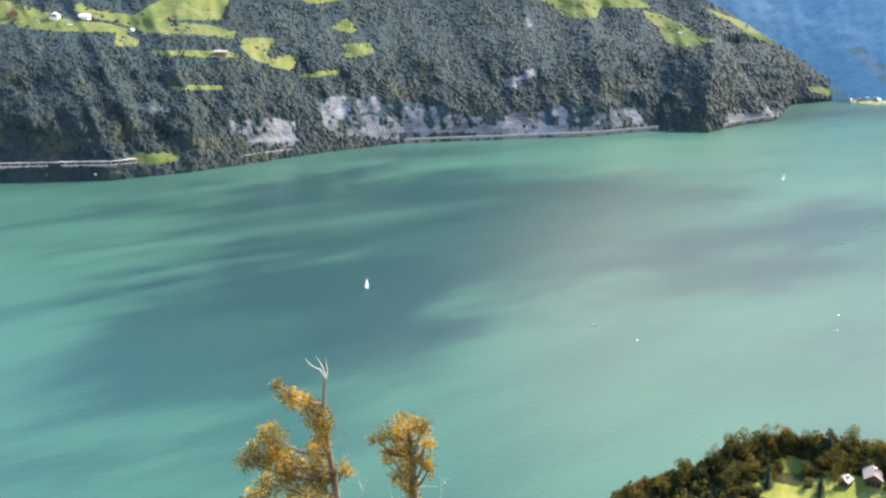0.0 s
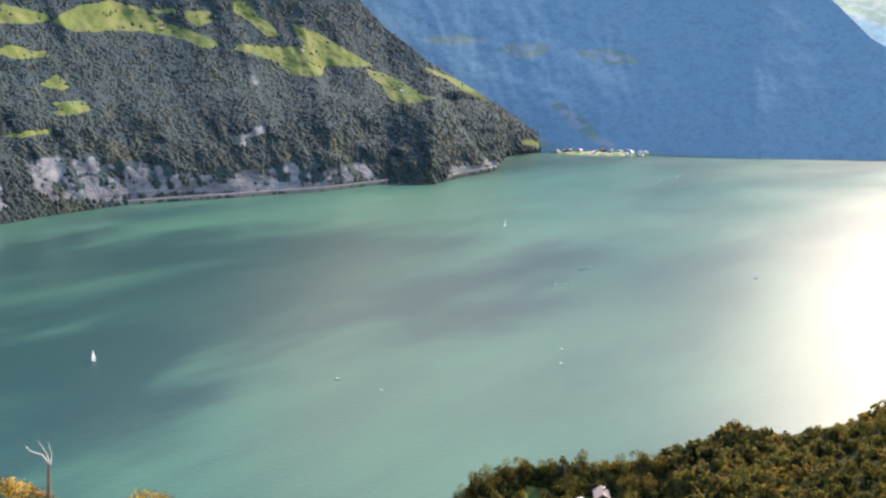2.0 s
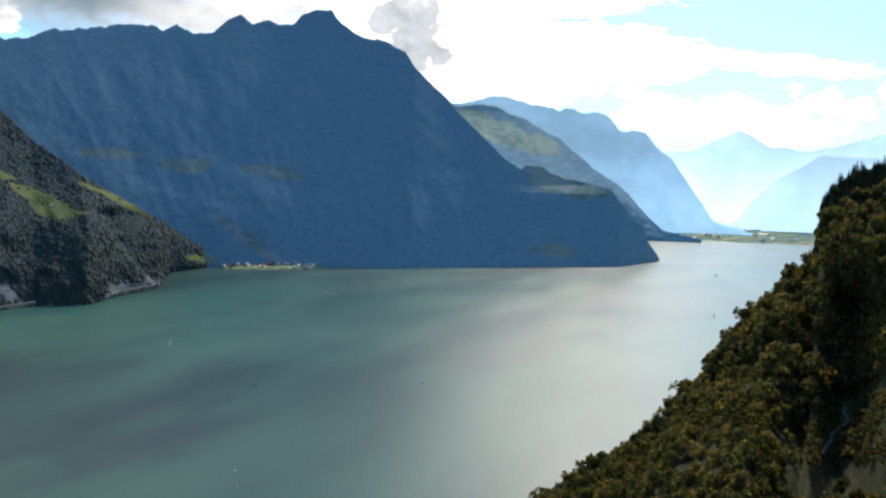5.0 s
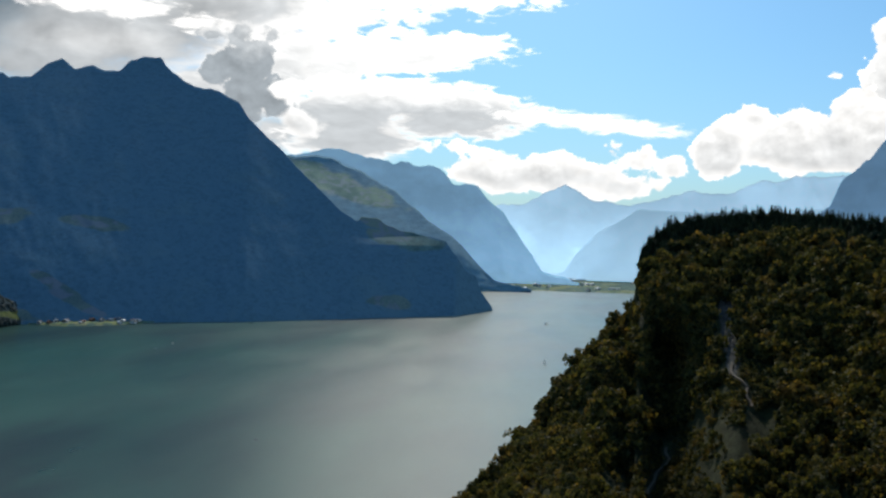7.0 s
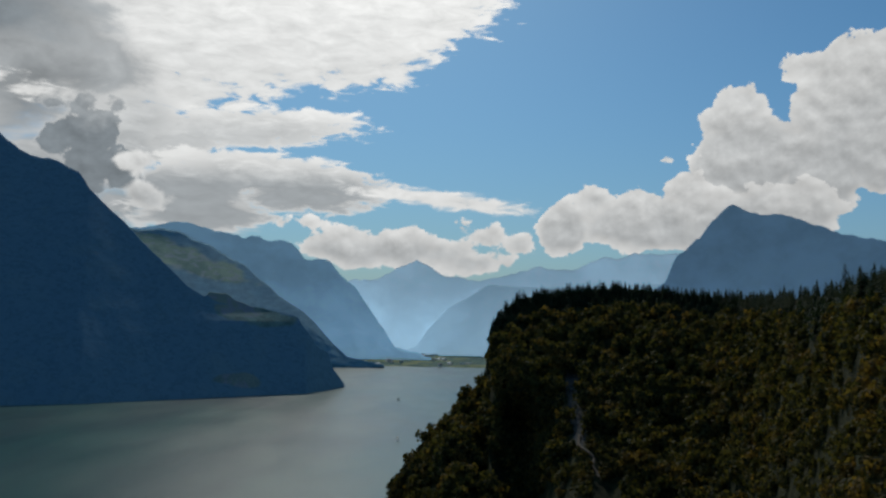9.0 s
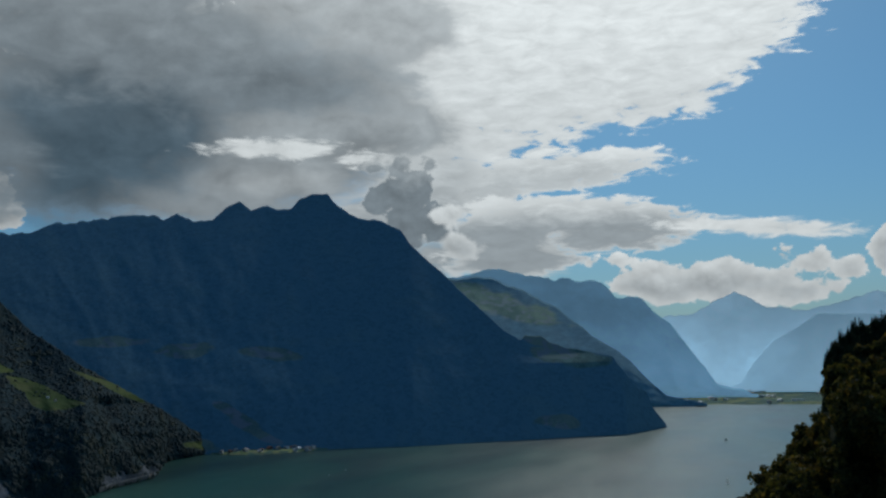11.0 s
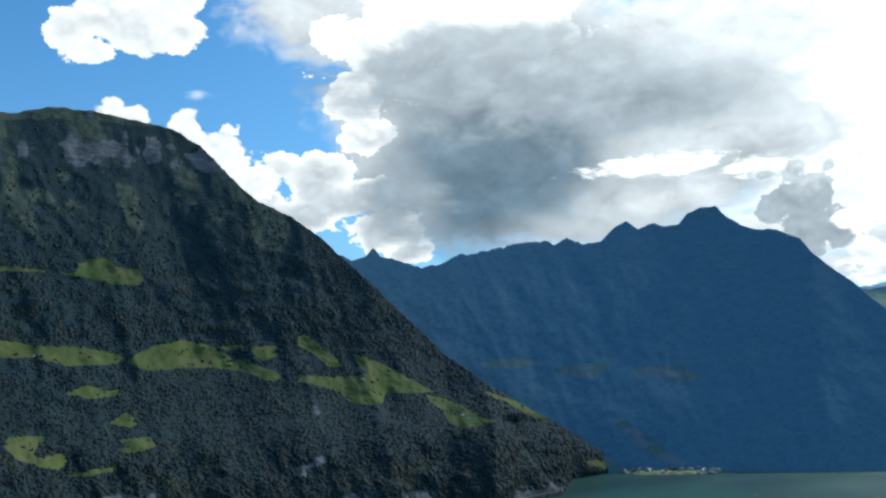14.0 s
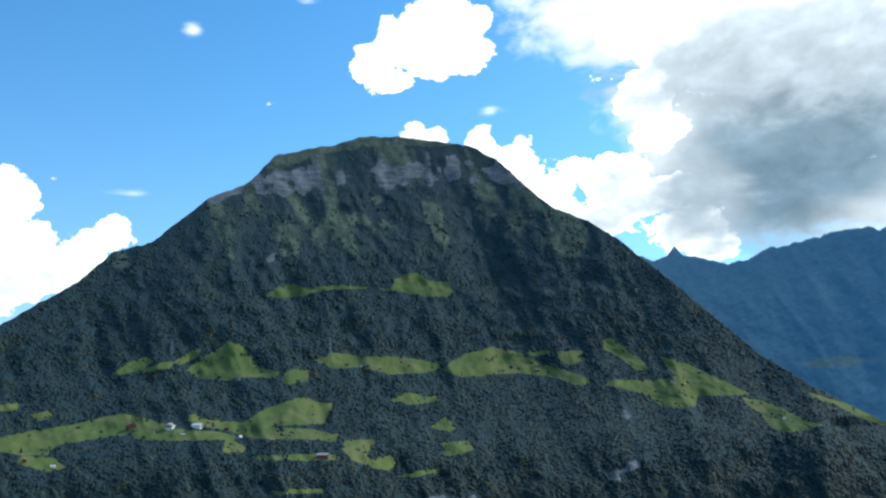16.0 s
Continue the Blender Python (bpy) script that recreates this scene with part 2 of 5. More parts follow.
for kind_, edge, ragged, grey_top, grey_low, el_top, el_low, deep, ovals in CLOUDS:
    best = None
    for az_, el_, ra_, re_, tilt in ovals:
        at = HERE
        if tilt:
            at = W.vec(AZ, W.math("MULTIPLY_ADD", AZ, -math.tan(radians(tilt)), W.math("ADD", EL, az_ * math.tan(radians(tilt)))), 0.0)
        mv = W.add("ShaderNodeVectorMath", operation="MULTIPLY_ADD")
        mv.inputs[1].default_value, mv.inputs[2].default_value = (1 / ra_, 1 / re_, 0), (-az_ / ra_, -el_ / re_, 0)
        W.put(mv.inputs[0], at)
        ln = W.add("ShaderNodeVectorMath", operation="LENGTH")
        W.put(ln.inputs[0], mv.outputs[0])
        d = W.math("MULTIPLY_ADD", ln.outputs["Value"], -min(ra_, re_), min(ra_, re_))
        best = d if best is None else W.math("SMOOTH_MAX", best, d, 0.25)
    inside = W.math("MULTIPLY_ADD", NOISE[kind_], ragged * 0.72, best)
    cover = W.smooth(inside, 0.0, edge)
    down = W.smooth(W.math("MULTIPLY_ADD", NOISE[kind_], 0.35 * abs(el_top - el_low), EL), el_top, el_low)
    grey = W.math("MULTIPLY", W.math("MULTIPLY_ADD", down, grey_low - grey_top, grey_top), W.smooth(inside, 0.0, deep))
    tone = W.mix(grey, white, DIM)
    tone = W.mix(1.0, tone, SHINE[kind_], "MULTIPLY")
    colour = W.mix(cover, colour, tone)
back = W.add("ShaderNodeBackground")
W.put(back.inputs[0], colour)
back.inputs[1].default_value = 1.0
W.put(W.add("ShaderNodeOutputWorld").inputs[0], back.outputs[0])


# ---- materials ----
def material(name):
    m = bpy.data.materials.new(name)
    m.use_nodes = True
    n = Nodes(m.node_tree)
    b = n.add("ShaderNodeBsdfPrincipled")
    n.put(n.add("ShaderNodeOutputMaterial").inputs[0], b.outputs[0])
    return m, n, b


def spot(n):
    return n.add("ShaderNodeNewGeometry").outputs["Position"]


def bumped(n, b, height, strength, distance):
    k = n.add("ShaderNodeBump")
    k.inputs["Strength"].default_value, k.inputs["Distance"].default_value = strength, distance
    n.put(k.inputs["Height"], height)
    n.put(b.inputs["Normal"], k.outputs[0])


def plain(name, colour, rough=0.8, scale=2.0, vary=0.25, metal=0.0, bump=0.02):
    m, n, b = material(name)
    p = spot(n)
    f1, f2 = n.noise(p, scale, 5)[0], n.noise(p, scale * 7, 4)[0]
    f = n.math("ADD", n.math("MULTIPLY", f1, 0.6), n.math("MULTIPLY", f2, 0.4))
    lo, hi = [c * (1 - vary) for c in colour], [min(1, c * (1 + vary)) for c in colour]
    n.put(b.inputs["Base Color"], n.mix(n.smooth(f, 0.3, 0.7), lo, hi))
    b.inputs["Roughness"].default_value, b.inputs["Metallic"].default_value = rough, metal
    if bump:
        bumped(n, b, f2, 0.4, bump)
    return m


def terrain_material(name, forest, meadow, rock, pale, rough=0.95, grain=1.0, bump=6.0, vary=0.45, crown=0.0, autumn=0.55):
    """Forest, meadow, cliff rock and dry grass, set by the masks of the mesh. crown: the width of the tree crowns that roof the forest."""
    m, n, b = material(name)
    p = spot(n)
    big, mid, small = n.noise(p, 0.006 * grain, 5)[0], n.noise(p, 0.03 * grain, 6, 0.6)[0], n.noise(p, 0.18 * grain, 5, 0.65)[0]
    f = n.math("ADD", n.math("MULTIPLY", mid, 0.55), n.math("MULTIPLY", small, 0.45))
    relief = f
    shade = n.smooth(f, 0.36, 0.64)
    if crown:
        v = n.add("ShaderNodeTexVoronoi")
        v.feature = "SMOOTH_F1"
        n.put(v.inputs["Vector"], n.mix(0.5, p, n.noise(p, 0.12, 3)[1], "ADD"))
        v.inputs["Scale"].default_value, v.inputs["Smoothness"].default_value, v.inputs["Detail"].default_value = 1.0 / crown, 0.2, 1.0
        one = n.split(v.outputs["Color"])[0]
        dome = n.math("SUBTRACT", 1.0, v.outputs["Distance"])
        relief = n.math("ADD", n.math("MULTIPLY", f, 0.5), n.math("MULTIPLY", dome, 0.5))
        shade = n.smooth(n.math("ADD", n.math("MULTIPLY", f, 0.7), n.math("MULTIPLY", one, 0.3)), 0.34, 0.66)
    wood = n.mix(shade, [c * (1 - vary) for c in forest], [c * (1 + vary) for c in forest])
    warm = n.smooth(n.noise(p, 0.011 * grain, 4, 0.6)[0], 0.5, 0.72, 0.0, autumn)  # stands of lighter broad-leaved trees
    wood = n.mix(warm, wood, (forest[0] * 1.7, forest[1] * 1.35, forest[2] * 0.95))
    grass = n.mix(n.smooth(n.math("ADD", n.math("MULTIPLY", big, 0.6), n.math("MULTIPLY", small, 0.4)), 0.38, 0.62), [c * 0.75 for c in meadow], (meadow[0] * 1.45, meadow[1] * 1.15, meadow[2]))
    hay = n.smooth(n.noise(p, 0.022 * grain, 3, 0.5, 2.0, 0.8)[0], 0.49, 0.60, 0.0, 0.6)
    grass = n.mix(hay, grass, (meadow[0] * 1.65, meadow[1] * 1.1, meadow[2] * 1.4))
    sx_, sy_, sz_ = n.split(p)
    strat = n.noise(n.vec(n.math("MULTIPLY", sx_, 0.02), n.math("MULTIPLY", sy_, 0.02), n.math("MULTIPLY", sz_, 0.16)), 1.0 * grain, 6, 0.6)[0]
    stone = n.mix(n.smooth(n.math("ADD", n.math("MULTIPLY", strat, 0.45), n.math("MULTIPLY", f, 0.55)), 0.38, 0.62), [c * 0.5 for c in rock], [c * 1.2 for c in rock])
    dry = n.mix(n.smooth(f, 0.4, 0.6), [c * 0.7 for c in pale], [c * 1.2 for c in pale])

    def mask(key):
        a = n.add("ShaderNodeAttribute", attribute_name=key)
        return n.smooth(n.math("ADD", a.outputs["Fac"], n.math("MULTIPLY", n.math("SUBTRACT", f, 0.5), 0.4)), 0.38, 0.54)

    c = n.mix(mask("pale"), wood, dry)
    c = n.mix(mask("rock"), c, stone)
    meadow_m = mask("meadow")
    c = n.mix(meadow_m, c, grass)
    n.put(b.inputs["Base Color"], c)
    b.inputs["Roughness"].default_value = rough
    b.inputs["Specular IOR Level"].default_value = 0.1
    if crown:  # grass lies smoother than the roof of the woods
        relief = n.math("MULTIPLY", relief, n.smooth(meadow_m, 0.0, 1.0, 1.0, 0.25))
    bumped(n, b, relief, 0.6, bump)
    return m


def leaf_material(name, dark_c, light_c, warm_c, translucent=0.0, through_tint=(1.5, 1.4, 0.7), single=0.6, stands=0.05):
    """Foliage whose clumps differ one from the next."""
    m, n, b = material(name)
    g = n.add("ShaderNodeNewGeometry")
    isl = g.outputs["Random Per Island"]
    f = n.noise(g.outputs["Position"], stands, 4)[0]
    f2 = n.noise(g.outputs["Position"], 1.2, 3)[0]
    f3 = n.noise(g.outputs["Position"], stands * 0.45, 4)[0]
    c = n.mix(n.smooth(n.math("ADD", n.math("MULTIPLY", isl, single), n.math("MULTIPLY", f2 if single > 0.5 else f3, 1 - single)), 0.15 if single > 0.5 else 0.3, 0.85 if single > 0.5 else 0.65), dark_c, light_c)
    c = n.mix(n.smooth(n.math("ADD", n.math("MULTIPLY", f, 1 - 0.4 * single), n.math("MULTIPLY", isl, 0.4 * single)), 0.50, 0.70), c, warm_c)
    n.put(b.inputs["Base Color"], c)
    b.inputs["Roughness"].default_value = 0.75
    b.inputs["Specular IOR Level"].default_value = 0.2
    if translucent:
        t = n.add("ShaderNodeBsdfTranslucent")
        n.put(t.inputs[0], n.mix(1.0, c, through_tint, "MULTIPLY"))
        x = n.add("ShaderNodeMixShader")
        x.inputs[0].default_value = translucent
        n.put(x.inputs[1], b.outputs[0])
        n.put(x.inputs[2], t.outputs[0])
        n.put([o for o in n.t.nodes if o.bl_idname == "ShaderNodeOutputMaterial"][0].inputs[0], x.outputs[0])
    return m


def water_material():
    m, n, b = material("lake_water")
    p = spot(n)
    px, py, _ = n.split(p)
    # streaks of silt and wind lie across the lake, doubling as painted cloud shade
    along = n.math("ADD", n.math("MULTIPLY", px, 0.82), n.math("MULTIPLY", py, 0.57))
    across = n.math("SUBTRACT", n.math("MULTIPLY", py, 0.82), n.math("MULTIPLY", px, 0.57))
    q = n.vec(n.math("MULTIPLY", along, 0.0016), n.math("MULTIPLY", across, 0.0042))
    f1, f2 = n.noise(q, 1.0, 4, 0.5, 2.0, 0.6)[0], n.noise(q, 3.7, 4, 0.55)[0]
    f = n.math("ADD", n.math("MULTIPLY", f1, 0.75), n.math("MULTIPLY", f2, 0.25))
    for x0, y0, rx, ry in ((30, 760, 330, 260), (-110, 480, 120, 190)):  # cloud shadows painted as dark ovals in the water colour
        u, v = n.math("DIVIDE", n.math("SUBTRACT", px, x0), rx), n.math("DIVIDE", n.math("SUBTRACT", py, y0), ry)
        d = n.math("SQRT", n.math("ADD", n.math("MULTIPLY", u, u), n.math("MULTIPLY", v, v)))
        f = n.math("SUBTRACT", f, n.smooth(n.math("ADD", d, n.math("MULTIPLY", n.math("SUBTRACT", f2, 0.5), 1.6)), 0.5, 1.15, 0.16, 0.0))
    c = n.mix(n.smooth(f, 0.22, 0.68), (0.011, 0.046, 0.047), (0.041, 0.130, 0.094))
    n.put(b.inputs["Base Color"], c)
    n.put(b.inputs["Roughness"], n.smooth(n.noise(q, 2.3, 4)[0], 0.2, 0.8, 0.27, 0.35))
    b.inputs["IOR"].default_value = 1.333
    b.inputs["Specular IOR Level"].default_value = 0.19
    wave = n.noise(p, 0.35, 3, 0.6)[0]
    bumped(n, b, wave, 0.25, 0.6)
    # wavelets that glitter under the sun
    b.inputs["Coat Weight"].default_value, b.inputs["Coat Roughness"].default_value, b.inputs["Coat IOR"].default_value = 0.16, 0.09, 1.33
    k = n.add("ShaderNodeBump")
    k.inputs["Strength"].default_value, k.inputs["Distance"].default_value = 0.9, 0.22
    n.put(k.inputs["Height"], n.noise(p, 0.9, 2, 0.5)[0])
    n.put(b.inputs["Coat Normal"], k.outputs[0])
    return m


# the forest tone has the blue of distance haze mixed in
M_A = terrain_material("mountain_ground_hazed", (0.022, 0.044, 0.050), (0.088, 0.136, 0.045), (0.150, 0.162, 0.175), (0.088, 0.112, 0.084), bump=3.0, vary=0.2, crown=5.5)
# aerial haze is painted into all four tones as blue
M_B = terrain_material("far_mountain_ground_hazed", (0.088, 0.194, 0.270), (0.112, 0.212, 0.228), (0.11, 0.19, 0.25), (0.100, 0.195, 0.190), bump=0.7, vary=0.10, crown=9.0, autumn=0.15)
# thicker haze, again put into the base colours: paler and bluer
M_C = terrain_material("further_mountain_ground_hazed", (0.150, 0.290, 0.355), (0.21, 0.35, 0.29), (0.18, 0.26, 0.30), (0.15, 0.22, 0.19), bump=2.0, vary=0.18, autumn=0.12)
M_G = terrain_material("near_hill_ground", (0.034, 0.038, 0.015), (0.16, 0.22, 0.05), (0.085, 0.085, 0.075), (0.062, 0.062, 0.027), grain=6.0, bump=1.6)
M_WATER = water_material()
# leaf greens shifted to blue to imitate haze over the far woods
M_FAR_LEAF = leaf_material("far_foliage_hazed", (0.022, 0.044, 0.050), (0.034, 0.057, 0.056), (0.063, 0.078, 0.053), 0.4, (1.3, 1.35, 1.05), 0.1, 0.022)
M_NEAR_LEAF = leaf_material("near_foliage", (0.022, 0.029, 0.009), (0.124, 0.116, 0.036), (0.205, 0.138, 0.038), 0.45, (1.45, 1.35, 0.65), 0.4, 0.09)
M_CONIFER = leaf_material("conifer_needles", (0.022, 0.040, 0.024), (0.046, 0.068, 0.034), (0.060, 0.074, 0.034), 0.3, (1.3, 1.4, 0.7))
# needles with the same painted haze tint
M_FAR_CONIFER = leaf_material("far_conifer_needles_hazed", (0.018, 0.038, 0.046), (0.025, 0.048, 0.053), (0.031, 0.055, 0.052), 0.4, (1.3, 1.35, 1.05), 0.1, 0.022)
# gold sun highlights and dark shade are both put into the leaf colours
M_GOLD_LEAF = leaf_material("sun_and_shade_foliage", (0.026, 0.028, 0.008), (0.34, 0.225, 0.034), (0.80, 0.50, 0.085), 0.3, (1.5, 1.4, 0.7), 0.55, 1.6)
M_BARK = plain("bark", (0.17, 0.125, 0.09), 0.9, 3.0, 0.4)
M_DEAD = plain("bare_dead_wood", (0.55, 0.50, 0.44), 0.85, 4.0, 0.2)
M_WALL = plain("white_render_wall", (0.75, 0.72, 0.66), 0.9, 0.6, 0.1)
M_TIMBER = plain("brown_timber_wall", (0.17, 0.09, 0.05), 0.85, 0.8, 0.3)
M_ROOF_R = plain("red_brown_tiles", (0.30, 0.13, 0.08), 0.85, 1.0, 0.3)
M_ROOF_G = plain("weathered_grey_tiles", (0.32, 0.29, 0.27), 0.85, 1.0, 0.25)
M_ROOF_W = plain("pale_metal_roof", (0.72, 0.70, 0.68), 0.5, 1.0, 0.1)
M_PANE = plain("dark_pane", (0.03, 0.035, 0.04), 0.15, 1.0, 0.2, bump=0)
M_ROAD = plain("road_concrete", (0.36, 0.32, 0.29), 0.9, 0.15, 0.25)
M_SAIL = plain("white_sailcloth", (0.82, 0.82, 0.80), 0.7, 1.0, 0.05)
M_HULL = plain("white_hull", (0.78, 0.78, 0.76), 0.35, 1.0, 0.06)
M_STEEL = plain("grey_steel", (0.35, 0.36, 0.37), 0.5, 2.0, 0.2, 0.6)
M_PATH = plain("pale_trodden_earth", (0.15, 0.115, 0.072), 0.95, 0.5, 0.3)
M_FIELD = terrain_material("valley_fields", (0.10, 0.17, 0.13), (0.20, 0.28, 0.13), (0.35, 0.36, 0.36), (0.30, 0.30, 0.20), bump=0.5)
M_ROOF_P = plain("faded_pink_tiles", (0.27, 0.215, 0.20), 0.85, 1.0, 0.15)
M_STONE = plain("pale_limestone", (0.15, 0.135, 0.105), 0.9, 0.8, 0.25)


# ---- relief ----
def lattice(i, j, k):
    h = (i * 374761393 + j * 668265263 + k * 1440662683) & 0x7FFFFFFF
    h = ((h ^ (h >> 13)) * 1274126177) & 0x7FFFFFFF
    return ((h ^ (h >> 16)) & 0xFFFF) / 65535.0


def rough_noise(x, y, z=0.0, octaves=5, gain=0.5):
    """Sums of value noise, about -0.5 to 0.5, for arrays."""
    x, y, z = np.broadcast_arrays(np.asarray(x, float), np.asarray(y, float), np.asarray(z, float))
    total, amp, norm = np.zeros(x.shape), 1.0, 0.0
    for o in range(octaves):
        s = 2.0 ** o
        px, py, pz = x * s + 17.3 * o, y * s + 9.1 * o, z * s + 5.7 * o
        i, j, k = (np.floor(v).astype(np.int64) for v in (px, py, pz))
        u, v, w = px - i, py - j, pz - k
        u, v, w = (c * c * (3 - 2 * c) for c in (u, v, w))
        val = 0.0
        for a in (0, 1):
            for b in (0, 1):
                for c in (0, 1):
                    val = val + lattice(i + a, j + b, k + c) * (u if a else 1 - u) * (v if b else 1 - v) * (w if c else 1 - w)
        total, norm, amp = total + amp * (val - 0.5), norm + amp, amp * gain
    return total / norm


def curve(az, knots):
    """A value by bearing, from (bearing, value) knots."""
    k = np.array(knots, float)
    return np.interp(az, k[:, 0], k[:, 1])


def ramp(x, a, b):
    return np.clip((np.asarray(x) - a) / (b - a), 0, 1)


def blotch(az, el, rows):
    """Soft ovals on a slope: bearing, height angle, half widths, slope. 1 in the middle, 0.5 at the rim."""
    best = np.zeros(np.broadcast(az, el).shape)
    wob = 0.55 * rough_noise(np.asarray(az) * 0.9, np.asarray(el) * 1.8, 3.0, 4)
    for a, e, ra, re, slope in rows:
        u = np.asarray(az) - a
        v = np.asarray(el) - e - slope * u
        best = np.maximum(best, 1 - 0.5 * np.sqrt((u / ra) ** 2 + (v / re) ** 2) + wob)
    return np.clip(best, 0, 1)


def field_mask(az, el, fields, soft=0.22):
    """1 inside the fields, 0.5 on their edges, 0 well outside."""
    az, el = np.broadcast_arrays(np.asarray(az, float), np.asarray(el, float))
    best = np.zeros(az.shape)
    wob = 0.55 * rough_noise(az * 2.2, el * 3.2, 5.0, 3)
    for corners in fields:
        c = np.array(corners)
        near = (az > c[:, 0].min() - 0.6) & (az < c[:, 0].max() + 0.6) & (el > c[:, 1].min() - 0.6) & (el < c[:, 1].max() + 0.6)
        x, y = az[near], el[near]
        dist, inside = np.full(x.shape, 9.0), np.zeros(x.shape, bool)
        for (x0, y0), (x1, y1) in zip(c, np.roll(c, -1, 0)):
            t = np.clip(((x - x0) * (x1 - x0) + (y - y0) * (y1 - y0)) / max((x1 - x0) ** 2 + (y1 - y0) ** 2, 1e-9), 0, 1)
            dist = np.minimum(dist, np.hypot(x - x0 - t * (x1 - x0), y - y0 - t * (y1 - y0)))
            if y0 != y1:
                inside ^= ((y0 > y) != (y1 > y)) & (x < (x1 - x0) * (y - y0) / (y1 - y0) + x0)
        best[near] = np.maximum(best[near], 0.56 + np.where(inside, dist, -dist) / soft + wob[near])
    return np.clip(best, 0, 1)


def place(az, el, r):
    a = np.radians(az)
    return np.sin(a) * r, np.cos(a) * r, EYE_Z + r * np.tan(np.radians(el))


def sheet(name, verts, nu, nv, mat, masks=None, closed=False):
    """A grid of nu columns and nv rows as one smooth mesh."""
    idx = np.arange(nu * nv).reshape(nu, nv)
    if closed:
        idx = np.vstack([idx, idx[:1]])
    q = np.stack([idx[:-1, :-1], idx[1:, :-1], idx[1:, 1:], idx[:-1, 1:]], -1).reshape(-1, 4)
    me = bpy.data.meshes.new(name)
    me.vertices.add(len(verts))
    me.vertices.foreach_set("co", np.asarray(verts, np.float32).ravel())
    me.loops.add(q.size)
    me.loops.foreach_set("vertex_index", q.ravel().astype(np.int32))
    me.polygons.add(len(q))
    me.polygons.foreach_set("loop_start", np.arange(0, q.size, 4, dtype=np.int32))
    me.polygons.foreach_set("use_smooth", np.ones(len(q), bool))
    me.update(calc_edges=True)
    for key, val in (masks or {}).items():
        a = me.attributes.new(key, "FLOAT", "POINT")
        a.data.foreach_set("value", np.asarray(val, np.float32).ravel())
    me.materials.append(mat)
    return new(name, me)


class Massif:
    """A mountain that stands in a lake: its foot and skyline by bearing, and how its slope runs back with height."""

    def __init__(self, foot, skyline, run, relief, seed=0.0, jag=0.1, shore_z=0.0, terraces=(), spur=None):
        self.terraces, self.spur = terraces, spur
        self.foot, self.skyline, self.run, self.relief, self.seed, self.jag, self.shore_z = foot, skyline, run, relief, seed, jag, shore_z

    def low(self, az):
        return curve(az, self.foot)

    def high(self, az):
        return np.maximum(curve(az, self.skyline) + (curve(az, self.jag) if isinstance(self.jag, list) else self.jag) * 2 * rough_noise(np.asarray(az) * 3.0, self.seed, 0.0, 5, 0.6), self.low(az) + 0.05)

    def reach(self, az, el):
        """Distance of the slope at a bearing and height angle."""
        lo, hi = self.low(az), self.high(az)
        k = np.array(self.run, float)
        r0 = (EYE_Z - self.shore_z) / np.tan(np.radians(-lo))
        def back(e):
            return sum(np.interp(e + d, k[:, 0], k[:, 1]) for d in (-0.9, -0.45, 0.0, 0.45, 0.9)) / 5

        r = r0 + back(el) - back(lo)
        v = np.clip((el - lo) / np.maximum(hi - lo, 0.2), 0, 1)
        env = np.clip(v * 6, 0, 1) * (0.35 + 0.65 * np.clip((1 - v) * 5, 0, 1))
        a, e = np.asarray(az), np.asarray(el)
        gully = np.abs(rough_noise(a * 0.30 + 0.10 * e, e * 0.12, self.seed, 4)) * 2 - 0.35
        mid = rough_noise(a * 0.9, e * 1.1, self.seed + 4, 5, 0.55)
        for ta_, half, e0, e1, depth in self.terraces:
            r = r + depth * ramp(e, e0, e1) * (1 - ramp(e, e1, e1 + 3.0)) * np.exp(-((a - ta_) / half) ** 2)
        if self.spur:  # the slope behind a spur's edge lies further back
            line, depth = self.spur
            k = np.array(line)
            edge = np.interp(-e, k[:, 1], k[:, 0])
            r = r + depth * ramp(a, edge, edge + 0.35) * ramp(-e, 1.9, 2.4)
        return r + env * self.relief * (1.3 * gully + 0.9 * mid)

    def at(self, az, el):
        return [float(c) for c in place(az, el, self.reach(np.array(az, float), np.array(el, float)))]

    def build(self, name, az0, az1, step, rows, mat, label, category, masks, extra=None):
        az = np.arange(az0, az1 + step / 2, step)
        v = np.linspace(0, 1, rows)
        A = np.repeat(az[:, None], rows, 1)
        lo, hi = self.low(A), self.high(A)
        E = lo + (hi - lo) * v[None, :]
        R = self.reach(A, E)
        x, y, z = place(A, E, R)
        front = np.stack([x, y, z], -1)
        a0 = np.radians(az)[:, None]
        skirt = np.stack([np.sin(a0) * (R[:, :1] - 3), np.cos(a0) * (R[:, :1] - 3), np.full_like(a0, -12.0)], -1)
        back = []
        for k, (dr, fall) in enumerate(((60, 0.72), (240, 0.35), (420, -0.05))):
            rr, zz = R[:, -1:] + dr * np.clip((hi - lo)[:, -1:] / 2.5, 0.02, 1), z[:, -1:] * fall
            back.append(np.stack([np.sin(a0) * rr, np.cos(a0) * rr, zz], -1))
        verts = np.concatenate([skirt, front] + back, 1)
        n = verts.shape[1]
        full = {}
        for key, rws in masks.items():
            m = np.zeros((len(az), n))
            m[:, 1:1 + rows] = np.maximum(blotch(A, E, rws), extra[key](A, E) if extra and key in extra else 0)
            full[key] = m
        ob = sheet(name, verts.reshape(-1, 3), len(az), n, mat, full)
        return tagged(ob, label, category, kind="structure")


